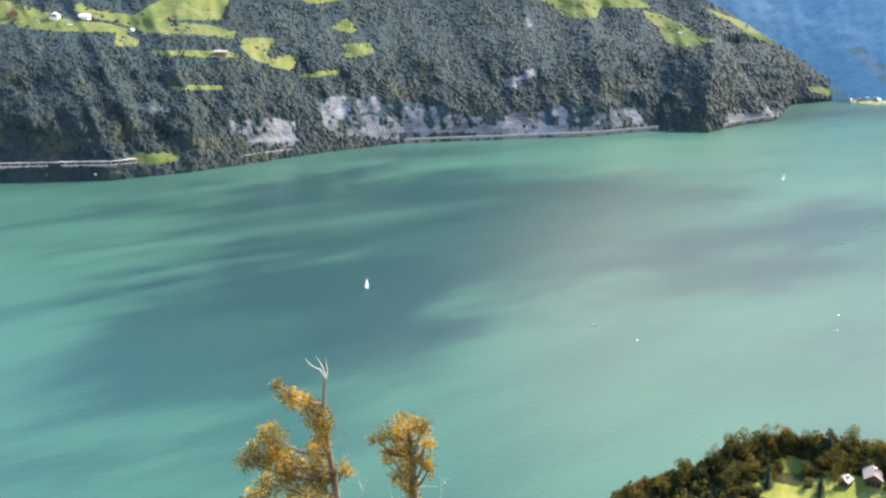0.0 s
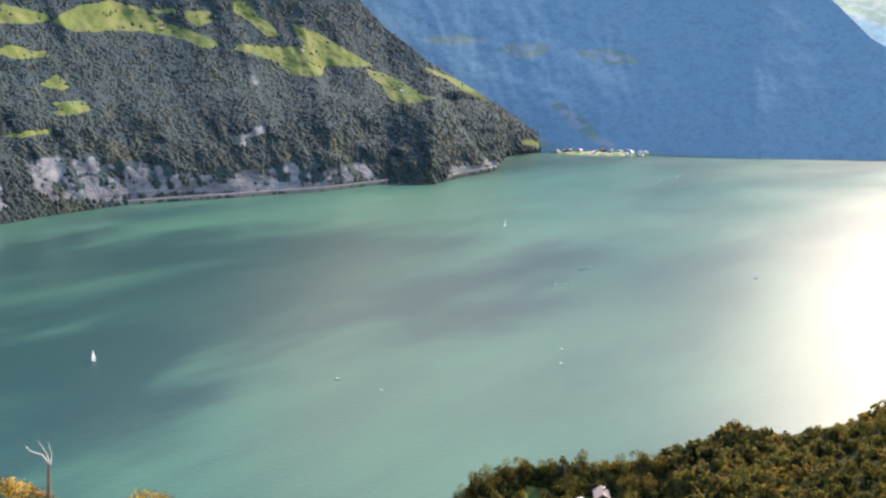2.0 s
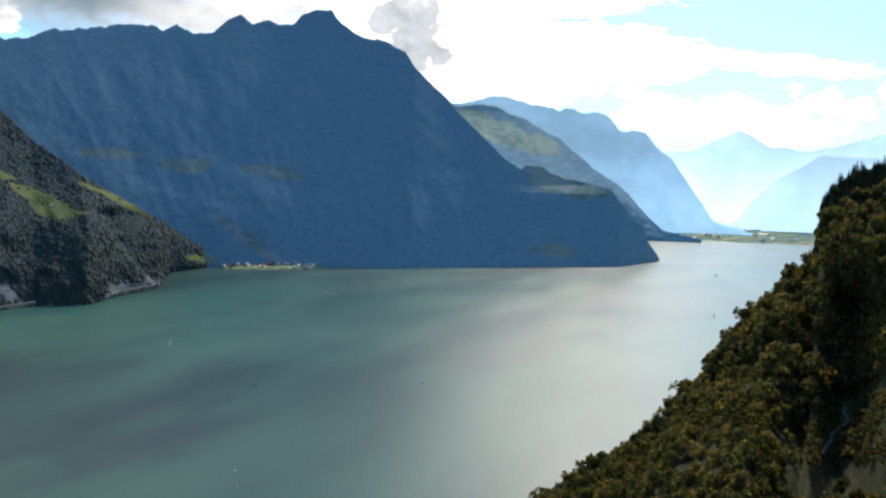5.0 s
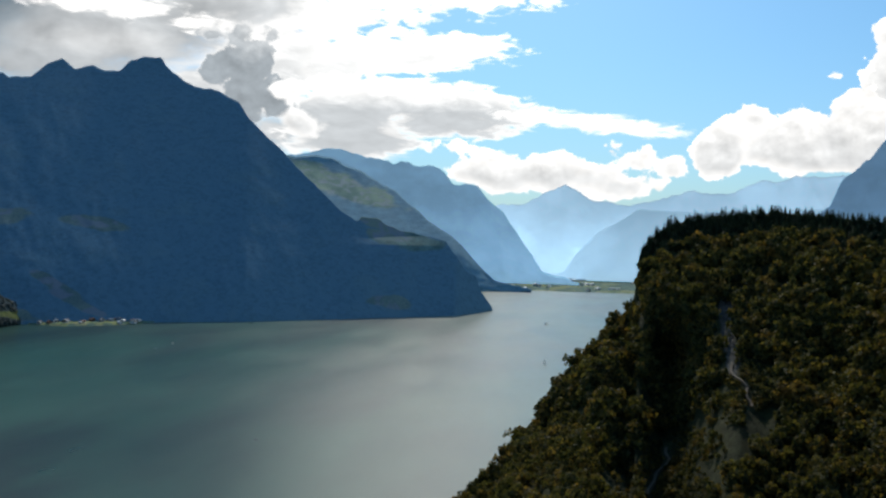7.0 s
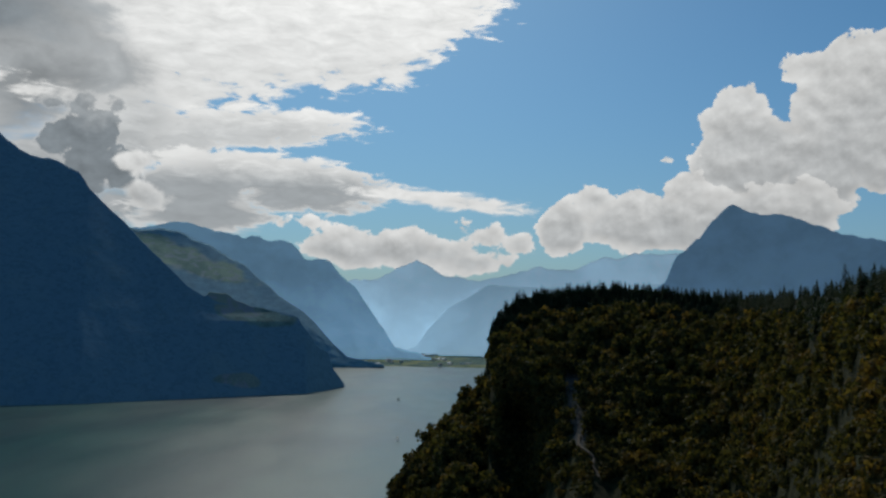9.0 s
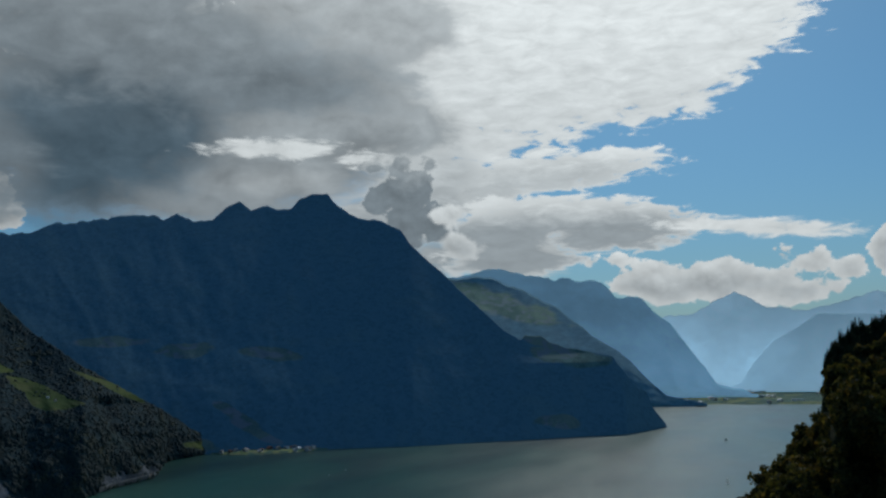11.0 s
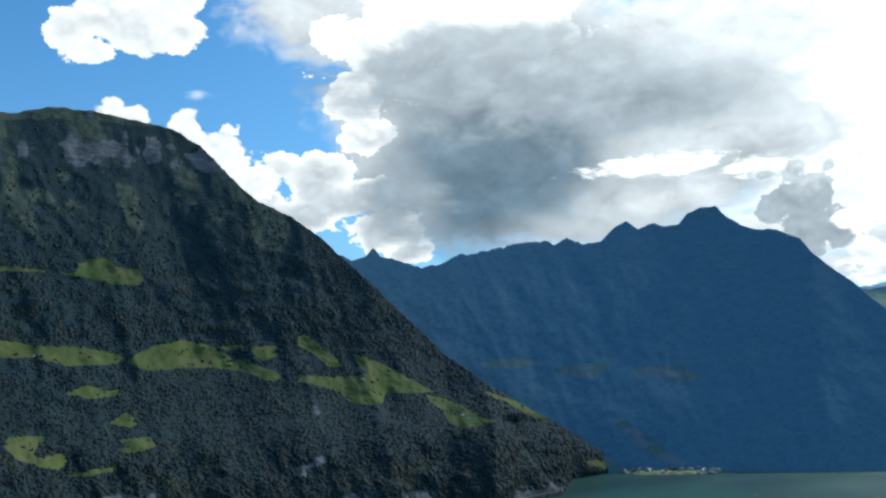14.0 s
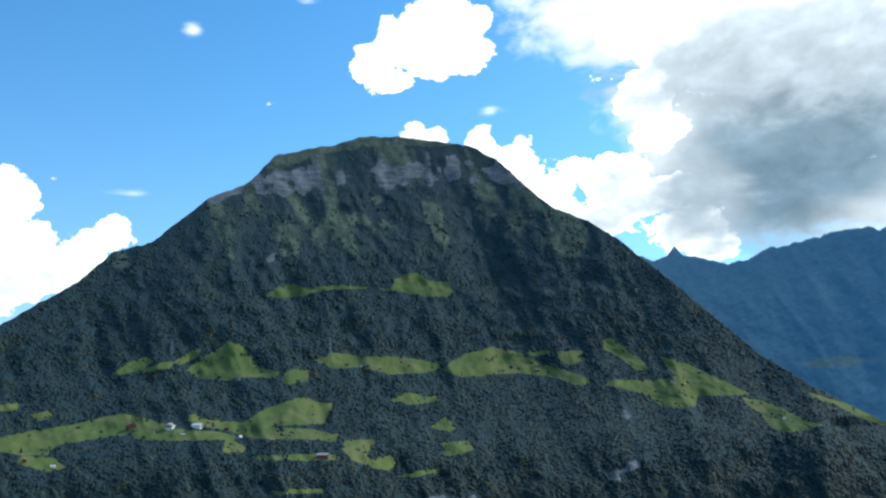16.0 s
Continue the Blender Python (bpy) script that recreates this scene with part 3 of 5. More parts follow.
SHORE_A = [(-70, -10.0), (-26.7, -10.1), (-20.5, -10.4), (-15.8, -10.2), (-10.2, -9.6), (-5.9, -9.1), (-2.3, -8.75), (4.2, -8.5), (9.5, -8.2),
           (13.4, -7.75), (16.3, -7.8), (18.0, -7.3), (20.4, -6.85), (21.0, -6.05), (24.0, -5.6), (28.0, -5.6)]
SKY_A = [(-70, 1.0), (-40, 2.5), (-32.1, 5.3), (-28.0, 7.8), (-26.1, 9.6), (-23.9, 10.2), (-20.4, 13.0), (-18.0, 13.9), (-16.2, 15.7), (-12.5, 16.3), (-10.7, 16.8), (-7.7, 16.7),
         (-5.5, 16.3), (-3.6, 16.0), (-1.8, 15.0), (-0.1, 13.3), (1.5, 11.8), (3.8, 10.8), (5.8, 9.3), (8.4, 6.9), (10.9, 4.4), (13.3, 2.0), (16.1, -0.1), (20.6, -2.8), (24.1, -5.2), (26.0, -5.5), (28.0, -5.55)]
# meadows cut into the woods: corners as bearing and height angle
FIELDS = []
FIELDS.append([(-21.75, 2.45), (-21.09, 2.94), (-19.24, 4.10), (-18.56, 3.91), (-17.88, 3.19), (-17.81, 2.67), (-16.34, 2.16), (-15.99, 2.08), (-16.51, 1.86), (-18.40, 1.89), (-19.41, 1.76), (-21.09, 1.99)])
FIELDS.append([(-15.82, 2.07), (-15.29, 2.30), (-14.32, 2.19), (-14.44, 1.50), (-15.65, 1.37), (-16.00, 1.66)])
FIELDS.append([(-26.11, 2.25), (-25.01, 3.05), (-24.05, 3.26), (-23.56, 3.08), (-24.36, 2.53), (-25.48, 2.30)])
FIELDS.append([(-24.68, 2.37), (-23.24, 2.90), (-22.42, 2.98), (-22.74, 2.58), (-24.20, 2.36)])
FIELDS.append([(-22.58, 2.82), (-21.59, 3.57), (-20.83, 3.69), (-21.09, 3.22), (-22.09, 2.80)])
FIELDS.append([(-14.06, 2.82), (-13.00, 3.20), (-12.12, 3.13), (-11.06, 2.88), (-8.92, 2.87), (-6.79, 2.43), (-5.73, 2.03), (-7.17, 1.74), (-9.31, 1.75), (-11.07, 2.25), (-12.84, 2.24)])
FIELDS.append([(-5.95, 1.86), (-5.36, 2.37), (-4.26, 2.85), (-2.81, 3.15), (-1.05, 2.71), (0.33, 1.94), (1.71, 1.52), (3.08, 0.93), (3.40, 0.57), (2.35, 0.55), (1.33, 1.08), (-0.76, 1.46), (-2.90, 1.48), (-4.69, 1.35)])
FIELDS.append([(-0.51, 2.79), (0.73, 2.80), (0.89, 2.51), (-0.34, 2.57)])
FIELDS.append([(1.26, 2.71), (2.84, 2.63), (2.98, 2.16), (2.08, 1.75), (1.41, 2.24)])
FIELDS.append([(4.10, 3.16), (4.64, 3.41), (5.62, 2.56), (6.59, 1.81), (6.89, 1.28), (6.04, 1.32), (5.08, 2.24), (4.24, 2.70)])
FIELDS.append([(7.64, 2.10), (9.59, 1.32), (11.16, 0.39), (12.54, -0.41), (11.41, -0.46), (10.10, -0.41), (9.61, -0.39), (9.39, -0.99), (8.39, -1.08), (7.40, -0.91), (6.77, -0.27), (5.44, 0.20), (4.09, 0.47), (4.45, 0.80), (6.17, 0.69), (7.86, 0.65), (8.55, 0.85), (7.92, 1.40)])
FIELDS.append([(12.04, -0.59), (12.98, -0.79), (14.20, -1.30), (15.38, -1.93), (16.40, -2.38), (15.31, -2.64), (14.22, -2.70), (13.62, -2.36), (13.22, -1.69), (12.47, -1.10)])
FIELDS.append([(-16.81, 6.95), (-16.28, 7.36), (-15.22, 7.59), (-14.69, 7.33), (-13.44, 7.37), (-12.37, 7.45), (-10.58, 7.33), (-10.65, 7.18), (-12.38, 7.24), (-13.81, 7.06), (-14.88, 6.80), (-16.28, 6.76)])
FIELDS.append([(-9.79, 7.12), (-8.95, 7.16), (-8.76, 7.70), (-8.20, 8.04), (-7.29, 8.07), (-6.76, 7.55), (-6.22, 7.42), (-5.49, 7.46), (-5.05, 6.83), (-5.36, 6.48), (-6.26, 6.52), (-7.34, 6.64), (-8.78, 7.01)])
FIELDS.append([(-33.55, -1.26), (-31.87, -1.05), (-30.14, -0.73), (-28.06, -0.55), (-26.84, -0.25), (-25.44, -0.02), (-24.65, -0.13), (-23.69, -0.50), (-22.72, -0.78), (-23.04, -0.93), (-24.32, -1.03), (-24.80, -0.94), (-25.11, -1.25), (-25.89, -1.28), (-27.43, -1.45), (-28.64, -1.55), (-29.23, -1.83), (-29.37, -2.14), (-30.69, -2.05), (-31.84, -1.83), (-33.52, -1.87)])
FIELDS.append([(-24.95, -1.10), (-22.71, -0.98), (-19.75, -1.39), (-18.75, -1.65), (-19.59, -1.84), (-22.71, -1.68), (-24.63, -1.51)])
FIELDS.append([(-21.74, -0.42), (-21.25, -0.21), (-20.92, -0.46), (-18.75, -0.83), (-18.07, -0.87), (-16.72, -1.17), (-13.97, -1.53), (-12.59, -1.87), (-12.77, -2.28), (-14.67, -2.02), (-17.74, -1.80), (-18.75, -1.51), (-19.42, -1.21), (-21.08, -0.86)])
FIELDS.append([(-18.41, -0.85), (-17.39, -0.28), (-16.01, 0.28), (-14.63, 0.57), (-13.94, 0.19), (-12.89, 0.04), (-13.26, -0.64), (-13.44, -1.15), (-15.34, -1.13), (-17.40, -1.03)])
FIELDS.append([(-12.43, -2.74), (-12.24, -2.23), (-10.50, -2.24), (-10.33, -2.66), (-10.87, -2.98), (-10.71, -3.50), (-9.47, -3.22), (-8.96, -3.75), (-9.50, -4.14), (-10.55, -3.95), (-11.75, -3.45)])
FIELDS.append([(-17.75, -2.88), (-16.05, -2.90), (-12.96, -3.05), (-12.27, -3.33), (-14.00, -3.37), (-17.41, -3.10)])
FIELDS.append([(-19.59, -2.54), (-19.42, -1.61), (-19.02, -1.77), (-18.75, -2.08), (-18.08, -2.35), (-18.42, -2.61), (-19.42, -2.72)])
FIELDS.append([(-31.94, 0.83), (-30.92, 0.79), (-31.06, 0.48), (-31.92, 0.42)])
FIELDS.append([(-30.32, 0.13), (-29.29, 0.41), (-29.19, -0.02), (-29.87, -0.21)])
FIELDS.append([(-9.37, 0.07), (-8.29, 0.55), (-7.40, 0.34), (-8.31, -0.05)])
FIELDS.append([(-6.28, -2.67), (-4.51, -2.57), (-4.71, -2.91), (-5.95, -3.03)])
FIELDS.append([(-30.68, -2.15), (-28.91, -2.39), (-28.30, -2.99), (-29.49, -3.07), (-30.96, -2.50)])
FIELDS.append([(15.54, -0.31), (16.43, -0.67), (17.88, -1.21), (19.54, -2.12), (19.70, -2.44), (18.67, -2.09), (17.27, -1.28), (15.82, -0.58)])
FIELDS.append([(-6.90, -1.65), (-5.95, -1.01), (-5.26, -1.81), (-5.72, -1.97)])
FIELDS.append([(-6.42, -3.26), (-4.39, -2.62), (-4.27, -3.12), (-5.52, -3.43)])
FIELDS.append([(-9.17, -4.49), (-6.48, -4.07), (-6.35, -4.39), (-8.01, -4.61)])
FIELDS.append([(-8.80, 0.07), (-6.46, 0.26), (-6.18, -0.05), (-7.96, -0.23)])
FIELDS.append([(-19.88, -9.32), (-18.69, -8.81), (-16.06, -9.07), (-17.11, -9.64), (-19.26, -9.62)])
FIELDS.append([(-16.74, -4.98), (-13.75, -4.98), (-13.60, -5.26), (-16.43, -5.25)])
FIELDS.append([(-25.36, -6.93), (-24.02, -6.94), (-23.90, -7.20), (-25.10, -7.20)])
CLIFFS = []
CLIFFS.append([(-14.07, -7.19), (-10.10, -7.12), (-9.42, -7.48), (-9.12, -8.72), (-12.28, -8.80), (-13.27, -8.08)])
CLIFFS.append([(-8.12, -5.77), (-5.13, -5.87), (-3.00, -6.34), (-0.14, -6.53), (1.29, -7.23), (0.58, -8.12), (-2.32, -8.64), (-6.63, -8.59), (-7.32, -7.88)])
CLIFFS.append([(3.77, -5.12), (5.16, -4.24), (6.38, -3.78), (6.50, -4.40), (5.18, -5.11), (3.95, -5.64)])
CLIFFS.append([(0.58, -7.41), (2.73, -6.87), (4.16, -7.04), (6.29, -6.84), (7.69, -6.47), (9.80, -6.61), (11.88, -6.56), (12.97, -7.57), (7.75, -8.04), (1.30, -8.47)])
CLIFFS.append([(4.90, -0.67), (5.43, -1.17), (5.80, -2.01), (5.28, -2.01)])
CLIFFS.append([(-19.11, -6.17), (-16.83, -6.18), (-16.86, -6.52), (-18.82, -6.52)])
CLIFFS.append([(-17.44, 14.43), (-14.38, 14.79), (-14.23, 13.37), (-16.92, 13.20), (-17.63, 13.73)])
CLIFFS.append([(-10.73, 14.75), (-8.88, 14.88), (-7.02, 15.01), (-6.86, 14.28), (-8.92, 13.63), (-10.37, 14.39)])
CLIFFS.append([(-6.07, 15.33), (-4.58, 15.44), (-4.45, 14.18), (-5.22, 13.68), (-6.12, 14.26)])
CLIFFS.append([(-3.68, 14.86), (-1.47, 14.56), (-1.15, 13.65), (-2.98, 14.04)])
CLIFFS.append([(-20.60, 13.00), (-18.33, 13.72), (-18.51, 13.37), (-20.09, 12.83)])
CLIFFS.append([(-16.96, 9.32), (-16.25, 9.67), (-16.33, 9.06), (-16.82, 8.86)])
DRY = []
DRY.append([(-11.91, 11.38), (-11.17, 12.08), (-10.63, 11.89), (-10.27, 11.52), (-9.00, 11.30), (-8.83, 10.94), (-10.46, 11.17)])
DRY.append([(-10.23, 12.95), (-9.30, 13.18), (-8.88, 12.70), (-9.88, 12.44)])
DRY.append([(-2.39, 11.31), (-3.53, 11.99), (-3.07, 12.25), (-1.82, 11.54)])
DRY.append([(-1.08, 11.78), (0.33, 10.87), (-0.22, 10.80), (-1.36, 11.33)])
DRY.append([(-16.54, 15.32), (-14.72, 16.10), (-13.63, 15.92), (-14.74, 15.15), (-15.83, 14.79)])
DRY.append([(-12.72, 15.91), (-10.67, 16.70), (-9.18, 16.74), (-8.83, 16.06), (-10.69, 16.10)])
MEADOW_A2 = [(24.0, -5.2, 1.6, 0.25, -0.1)]
PALE_A = [(-14.4, 15.9, 2.2, 0.25, 0.09), (-8.4, 16.5, 4.4, 0.3, -0.05), (-18.1, -9.1, 1.7, 0.3, -0.06)]
ROCK_A = [(2.4, -7.9, 10.6, 0.2, 0.01), (19.0, -6.6, 2.0, 0.3, 0.2)]
RUN_A = [(-10.5, -20), (-8.5, 12), (-6.5, 45), (-3.2, 160), (-1.0, 330), (2.5, 540), (4.5, 620), (9.0, 820), (17.0, 1180)]
east = Massif(SHORE_A, SKY_A, RUN_A, 40.0, seed=1.5, jag=0.14, spur=([(16.6, 2.2), (17.8, 4.0), (19.3, 6.0), (20.5, 7.0)], 32.0))

SHORE_B = [(0, -5.6), (24, -5.65), (36, -5.6), (42.8, -5.35), (49.2, -5.05), (51.6, -4.65), (52.2, -4.2)]
SKY_B = [(0, 7.0), (6.5, 8.1)] + [(6.92, 8.34), (7.63, 7.99), (8.51, 8.24), (8.98, 8.77), (9.40, 8.23), (10.83, 7.87), (12.08, 7.39), (13.17, 7.56), (14.44, 8.18), (16.26, 8.33), (18.09, 8.72), (20.10, 8.88), (20.64, 8.58), (21.38, 8.98), (22.63, 8.51), (23.54, 8.65), (24.48, 9.51), (25.21, 9.84), (25.91, 9.27), (26.82, 9.58), (27.52, 9.29), (28.41, 9.39), (28.97, 10.00), (29.69, 10.31), (30.74, 10.34), (31.06, 9.87), (32.05, 9.10), (32.72, 8.78), (34.07, 8.62), (35.37, 8.01), (35.98, 7.11), (36.90, 6.19), (37.96, 5.28)]
SKY_B += [(39.17, 4.01), (40.25, 2.99), (41.69, 1.60), (42.85, 0.81), (43.13, 1.14), (44.02, 1.09), (44.93, 0.61), (45.73, 0.27), (47.46, 0.02), (48.55, -0.32), (49.11, -1.10), (49.86, -2.16), (50.52, -2.50), (50.79, -3.40), (51.46, -4.28), (51.64, -4.56), (52.2, -4.15)]
MEADOW_B = [(17.5, 1.2, 2.0, 0.3, 0), (22.1, 0.6, 1.5, 0.4, 0), (27.2, 0.3, 1.5, 0.35, -0.1), (25.0, -3.3, 1.4, 0.3, -0.6), (22.2, -4.9, 1.6, 0.4, -0.2), (26.4, -4.5, 1.3, 0.3, -0.5), (44.0, 0.8, 1.1, 0.35, -0.35), (44.8, -0.0, 1.5, 0.35, -0.1), (45.0, -4.2, 1.4, 0.35, -0.1)]
RUN_B = [(-6.0, -10), (-4.5, 41), (-2.0, 135), (0.0, 225), (2.5, 345), (5.0, 478), (8.0, 665), (10.5, 845)]
south = Massif(SHORE_B, SKY_B, RUN_B, 8.0, seed=7.5, jag=[(8, 0.1), (10, 0.2), (22, 0.2), (25, 0.1), (40, 0.1), (44, 0.16), (50, 0.12), (51.2, 0.0)], terraces=[(45.8, 2.0, -0.6, 0.0, 32)])
far_1 = Massif([(34, -3.5), (54, -3.4)], [(34, 5.1), (38.1, 4.95), (38.8, 4.81), (40.21, 4.93), (41.28, 4.79), (42.0, 4.35), (43.07, 4.02), (44.16, 3.34), (45.25, 2.83), (45.99, 2.13), (46.72, 1.61), (47.27, 1.08), (48.18, 0.46), (48.92, 0.04), (49.65, -0.66), (50.75, -1.86), (51.68, -2.73), (54, -3.2)], [(-3.5, 0), (-0.5, 260), (5, 1150)], 45.0, seed=12.0, jag=0.06)
far_2 = Massif([(36, -2.9), (57, -2.9)], [(36, 5.0), (38.80, 4.88), (41.25, 5.43), (43.04, 5.03), (45.20, 4.56), (45.55, 4.82), (46.64, 4.42), (47.36, 4.51), (48.08, 4.35), (48.83, 3.40), (50.45, 3.32), (51.19, 2.37), (52.10, 1.67), (52.85, 0.61), (53.96, -0.98), (54.70, -2.03), (57, -2.7)], [(-3, 0), (5.5, 700)], 60.0, seed=21.0, jag=0.15)
far_3 = Massif([(48, -2.3), (76, -2.3)], [(48, 1.0), (52.09, 2.14), (53.52, 2.24), (54.58, 2.80), (55.98, 3.53), (56.52, 3.26), (57.77, 2.50), (59.87, 2.18), (62.25, 2.74), (62.92, 2.92), (63.75, 3.27), (64.59, 3.00), (65.91, 2.95), (67.83, 3.87), (68.79, 3.64), (69.72, 4.07), (72.17, 4.06), (76, 3.8)], [(-3, 0), (4, 330)], 25.0, seed=31.0, jag=0.16)
far_5 = Massif([(55, -2.6), (72, -2.6)], [(55, -2.4), (56.12, -1.99), (56.80, -0.91), (58.17, 0.55), (59.54, 1.29), (60.56, 2.01), (64, 1.8), (72, 2.2)], [(-3, 0), (4, 400)], 30.0, seed=35.0, jag=0.07)
far_4 = Massif([(68, -2.7), (100, -2.7)], [(68, -1.0), (71.52, 2.26), (72.28, 3.96), (73.37, 4.80), (74.28, 5.96), (75.42, 7.08), (76.10, 6.84), (77.01, 6.40), (78.39, 6.46), (81.6, 5.2), (88, 4.0), (100, 2.0)], [(-3, 0), (7, 600)], 55.0, seed=41.0, jag=0.2)

def crags(az, el):
    """Bare rock: broken cliffs over the shore, and ribs below the summit."""
    n = rough_noise(az * 0.9 + 0.3 * el, el * 1.6, 11.0, 5, 0.6)
    streak = rough_noise(az * 2.2 + 0.4 * el, el * 0.35, 13.0, 4)
    low = ramp(az, -14, -9) * ramp(-el, 3.6, 6.5)
    high = ramp(el, 9.5, 14.0)
    cliff = field_mask(az, el, CLIFFS, 0.5) * (0.60 + 1.5 * n + 1.2 * streak)
    return np.clip(cliff + low * (0.06 + 1.0 * n + 0.8 * streak) + high * (0.24 + 0.16 * np.exp(-((el - 14.3) / 0.9) ** 2) + 0.8 * n + 0.9 * streak), 0, 1)


# pale grass; cover and tone raised on the heights to imitate bright haze
def dry_grass_and_haze(az, el):
    spots_ = field_mask(az, el, DRY, 0.5) * (0.75 + 1.2 * rough_noise(az * 1.6, el * 1.6, 19.0, 4))
    return np.clip(np.maximum(spots_, ramp(el, 5.0, 10.0) * (0.36 + 1.3 * rough_noise(az * 0.8 + 0.25 * el, el * 0.45, 17.0, 5))), 0, 1)


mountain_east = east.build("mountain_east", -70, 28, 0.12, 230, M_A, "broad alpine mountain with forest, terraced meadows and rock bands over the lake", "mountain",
                           {"meadow": MEADOW_A2, "rock": ROCK_A, "pale": PALE_A}, {"rock": crags, "pale": dry_grass_and_haze, "meadow": lambda a, e: field_mask(a, e, FIELDS)})
mountain_south = south.build("mountain_south", 0, 51.6, 0.11, 150, M_B, "forested mountain painted hazy blue, with jagged twin summits above the lake", "mountain", {"meadow": MEADOW_B, "pale": [(45.8, -0.3, 2.6, 0.5, -0.1)]})
far_1.build("mountain_shoulder", 34, 54, 0.12, 70, M_C, "mountain shoulder painted hazy pale green, behind the headland", "mountain", {"meadow": [(41, 3.4, 4.0, 0.7, -0.3)]})


def painted_haze_material(name, colour, glow):
    """Backdrop ranges: their haze is painted into base colour and glow."""
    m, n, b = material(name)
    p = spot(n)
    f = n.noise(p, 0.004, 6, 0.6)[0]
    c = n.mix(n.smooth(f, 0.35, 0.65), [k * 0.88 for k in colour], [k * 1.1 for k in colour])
    low = n.smooth(n.split(p)[2], 0.0, 420.0, 1.45, 0.9)  # painted haze, brighter towards the valley floor
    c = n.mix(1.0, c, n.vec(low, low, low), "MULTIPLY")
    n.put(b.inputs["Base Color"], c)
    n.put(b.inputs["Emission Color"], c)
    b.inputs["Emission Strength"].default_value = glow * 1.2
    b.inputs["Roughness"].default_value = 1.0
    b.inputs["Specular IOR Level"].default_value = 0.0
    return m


far_2.build("backdrop_range_1", 36, 57, 0.14, 60, painted_haze_material("distant_range_haze_glow", (0.22, 0.375, 0.485), 0.95), "distant blue mountain range fading into haze", "mountain range", {})
far_5.build("backdrop_range_2", 55, 72, 0.16, 40, painted_haze_material("distant_slope_haze_glow", (0.38, 0.55, 0.64), 1.0), "distant pale blue valley slope in haze", "mountain range", {})
far_3.build("backdrop_range_3", 48, 76, 0.14, 50, painted_haze_material("farthest_range_haze_glow", (0.47, 0.64, 0.73), 1.05), "farthest pale blue peaks under the clouds", "mountain range", {})
far_4.build("backdrop_range_4", 68, 100, 0.16, 60, painted_haze_material("distant_peak_haze_glow", (0.15, 0.26, 0.36), 0.9), "steep blue hazy pyramid peak behind the wooded hill", "mountain range", {})

# valley floor at the lake's end
vaz = np.arange(49, 76, 0.25)
vr = np.linspace(3120, 4700, 60)
VA, VR = np.meshgrid(vaz, vr, indexing="ij")
VR = VR + (1 - (VR - 3120) / 1580) * 60 * rough_noise(VA * 0.6, 0.0, 2.0, 4)
vz = 2.5 + 4.0 * rough_noise(VA * 0.5, VR * 0.004, 1.0, 4)
vz[:, 0] = -4
vverts = np.stack([np.sin(np.radians(VA)) * VR, np.cos(np.radians(VA)) * VR, vz], -1)
valley_floor = sheet("ground_valley", vverts.reshape(-1, 3), len(vaz), len(vr), M_FIELD, {"meadow": np.clip(0.5 + 2.2 * rough_noise(VA * 0.9, VR * 0.01, 4.0, 3), 0, 1)})
tagged(valley_floor, "flat green delta with fields at the far end of the lake", "valley floor", kind="structure")

# the lake: one sheet out to the horizon
wverts, wn = [], 97
wr = np.concatenate([[0.0], np.geomspace(20, 9000, 40)])
for a in np.linspace(0, 2 * math.pi, wn)[:-1]:
    for r in wr:
        wverts.append((math.sin(a) * r, math.cos(a) * r, 0.0))
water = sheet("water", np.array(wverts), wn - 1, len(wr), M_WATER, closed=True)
tagged(water, "calm turquoise alpine lake with silt streaks, painted cloud shadows and glitter", "lake", kind="structure")

# ---- the near hillside, on whose brink the viewer stands ----
EDGE = [(-180, 16, 200), (-110, 8, 150), (-75, -40, 34), (-40, -43.5, 33), (8, -43.5, 33), (10.5, -36, 200), (12, -30.4, 290), (15.2, -29.1, 300), (18, -27.8, 312), (19.7, -26.6, 325),
        (22.4, -25.8, 335), (26, -25.4, 340), (30, -25.1, 340), (33.3, -23.5, 340), (36.5, -21.9, 345), (39.5, -21.8, 340), (43.1, -20.4, 345), (46.2, -18.4, 355), (49.9, -16.0, 370)]
EDGE2 = [(52.1, -14.3, 385), (53.0, -12.8, 395), (54.9, -10.8, 410), (56.3, -8.3, 430), (58.0, -6.5, 450), (60.0, -4.3, 470), (60.5, -3.5, 480), (60.75, -0.8, 486), (61.3, 0.1, 490), (62.5, 1.1, 495),
         (65, 1.6, 500), (68.8, 1.9, 500), (74.6, 1.4, 470), (76.5, 1.3, 420), (78.5, 1.3, 340), (80.5, 1.5, 260), (82.5, 2.0, 195), (85, 2.6, 150), (90, 4, 120), (120, 10, 140), (180, 16, 200)]
EDGE = EDGE + EDGE2
DEEP = [(0, 1.0), (2, 0.95), (5, 0.86), (9, 0.76), (15, 0.62), (22, 0.48), (30, 0.37), (45, 0.20), (60, 0.07), (75, 0.012), (110, 0.0008)]


def hill_edge(az):
    return curve(az, [(k[0], k[1]) for k in EDGE])


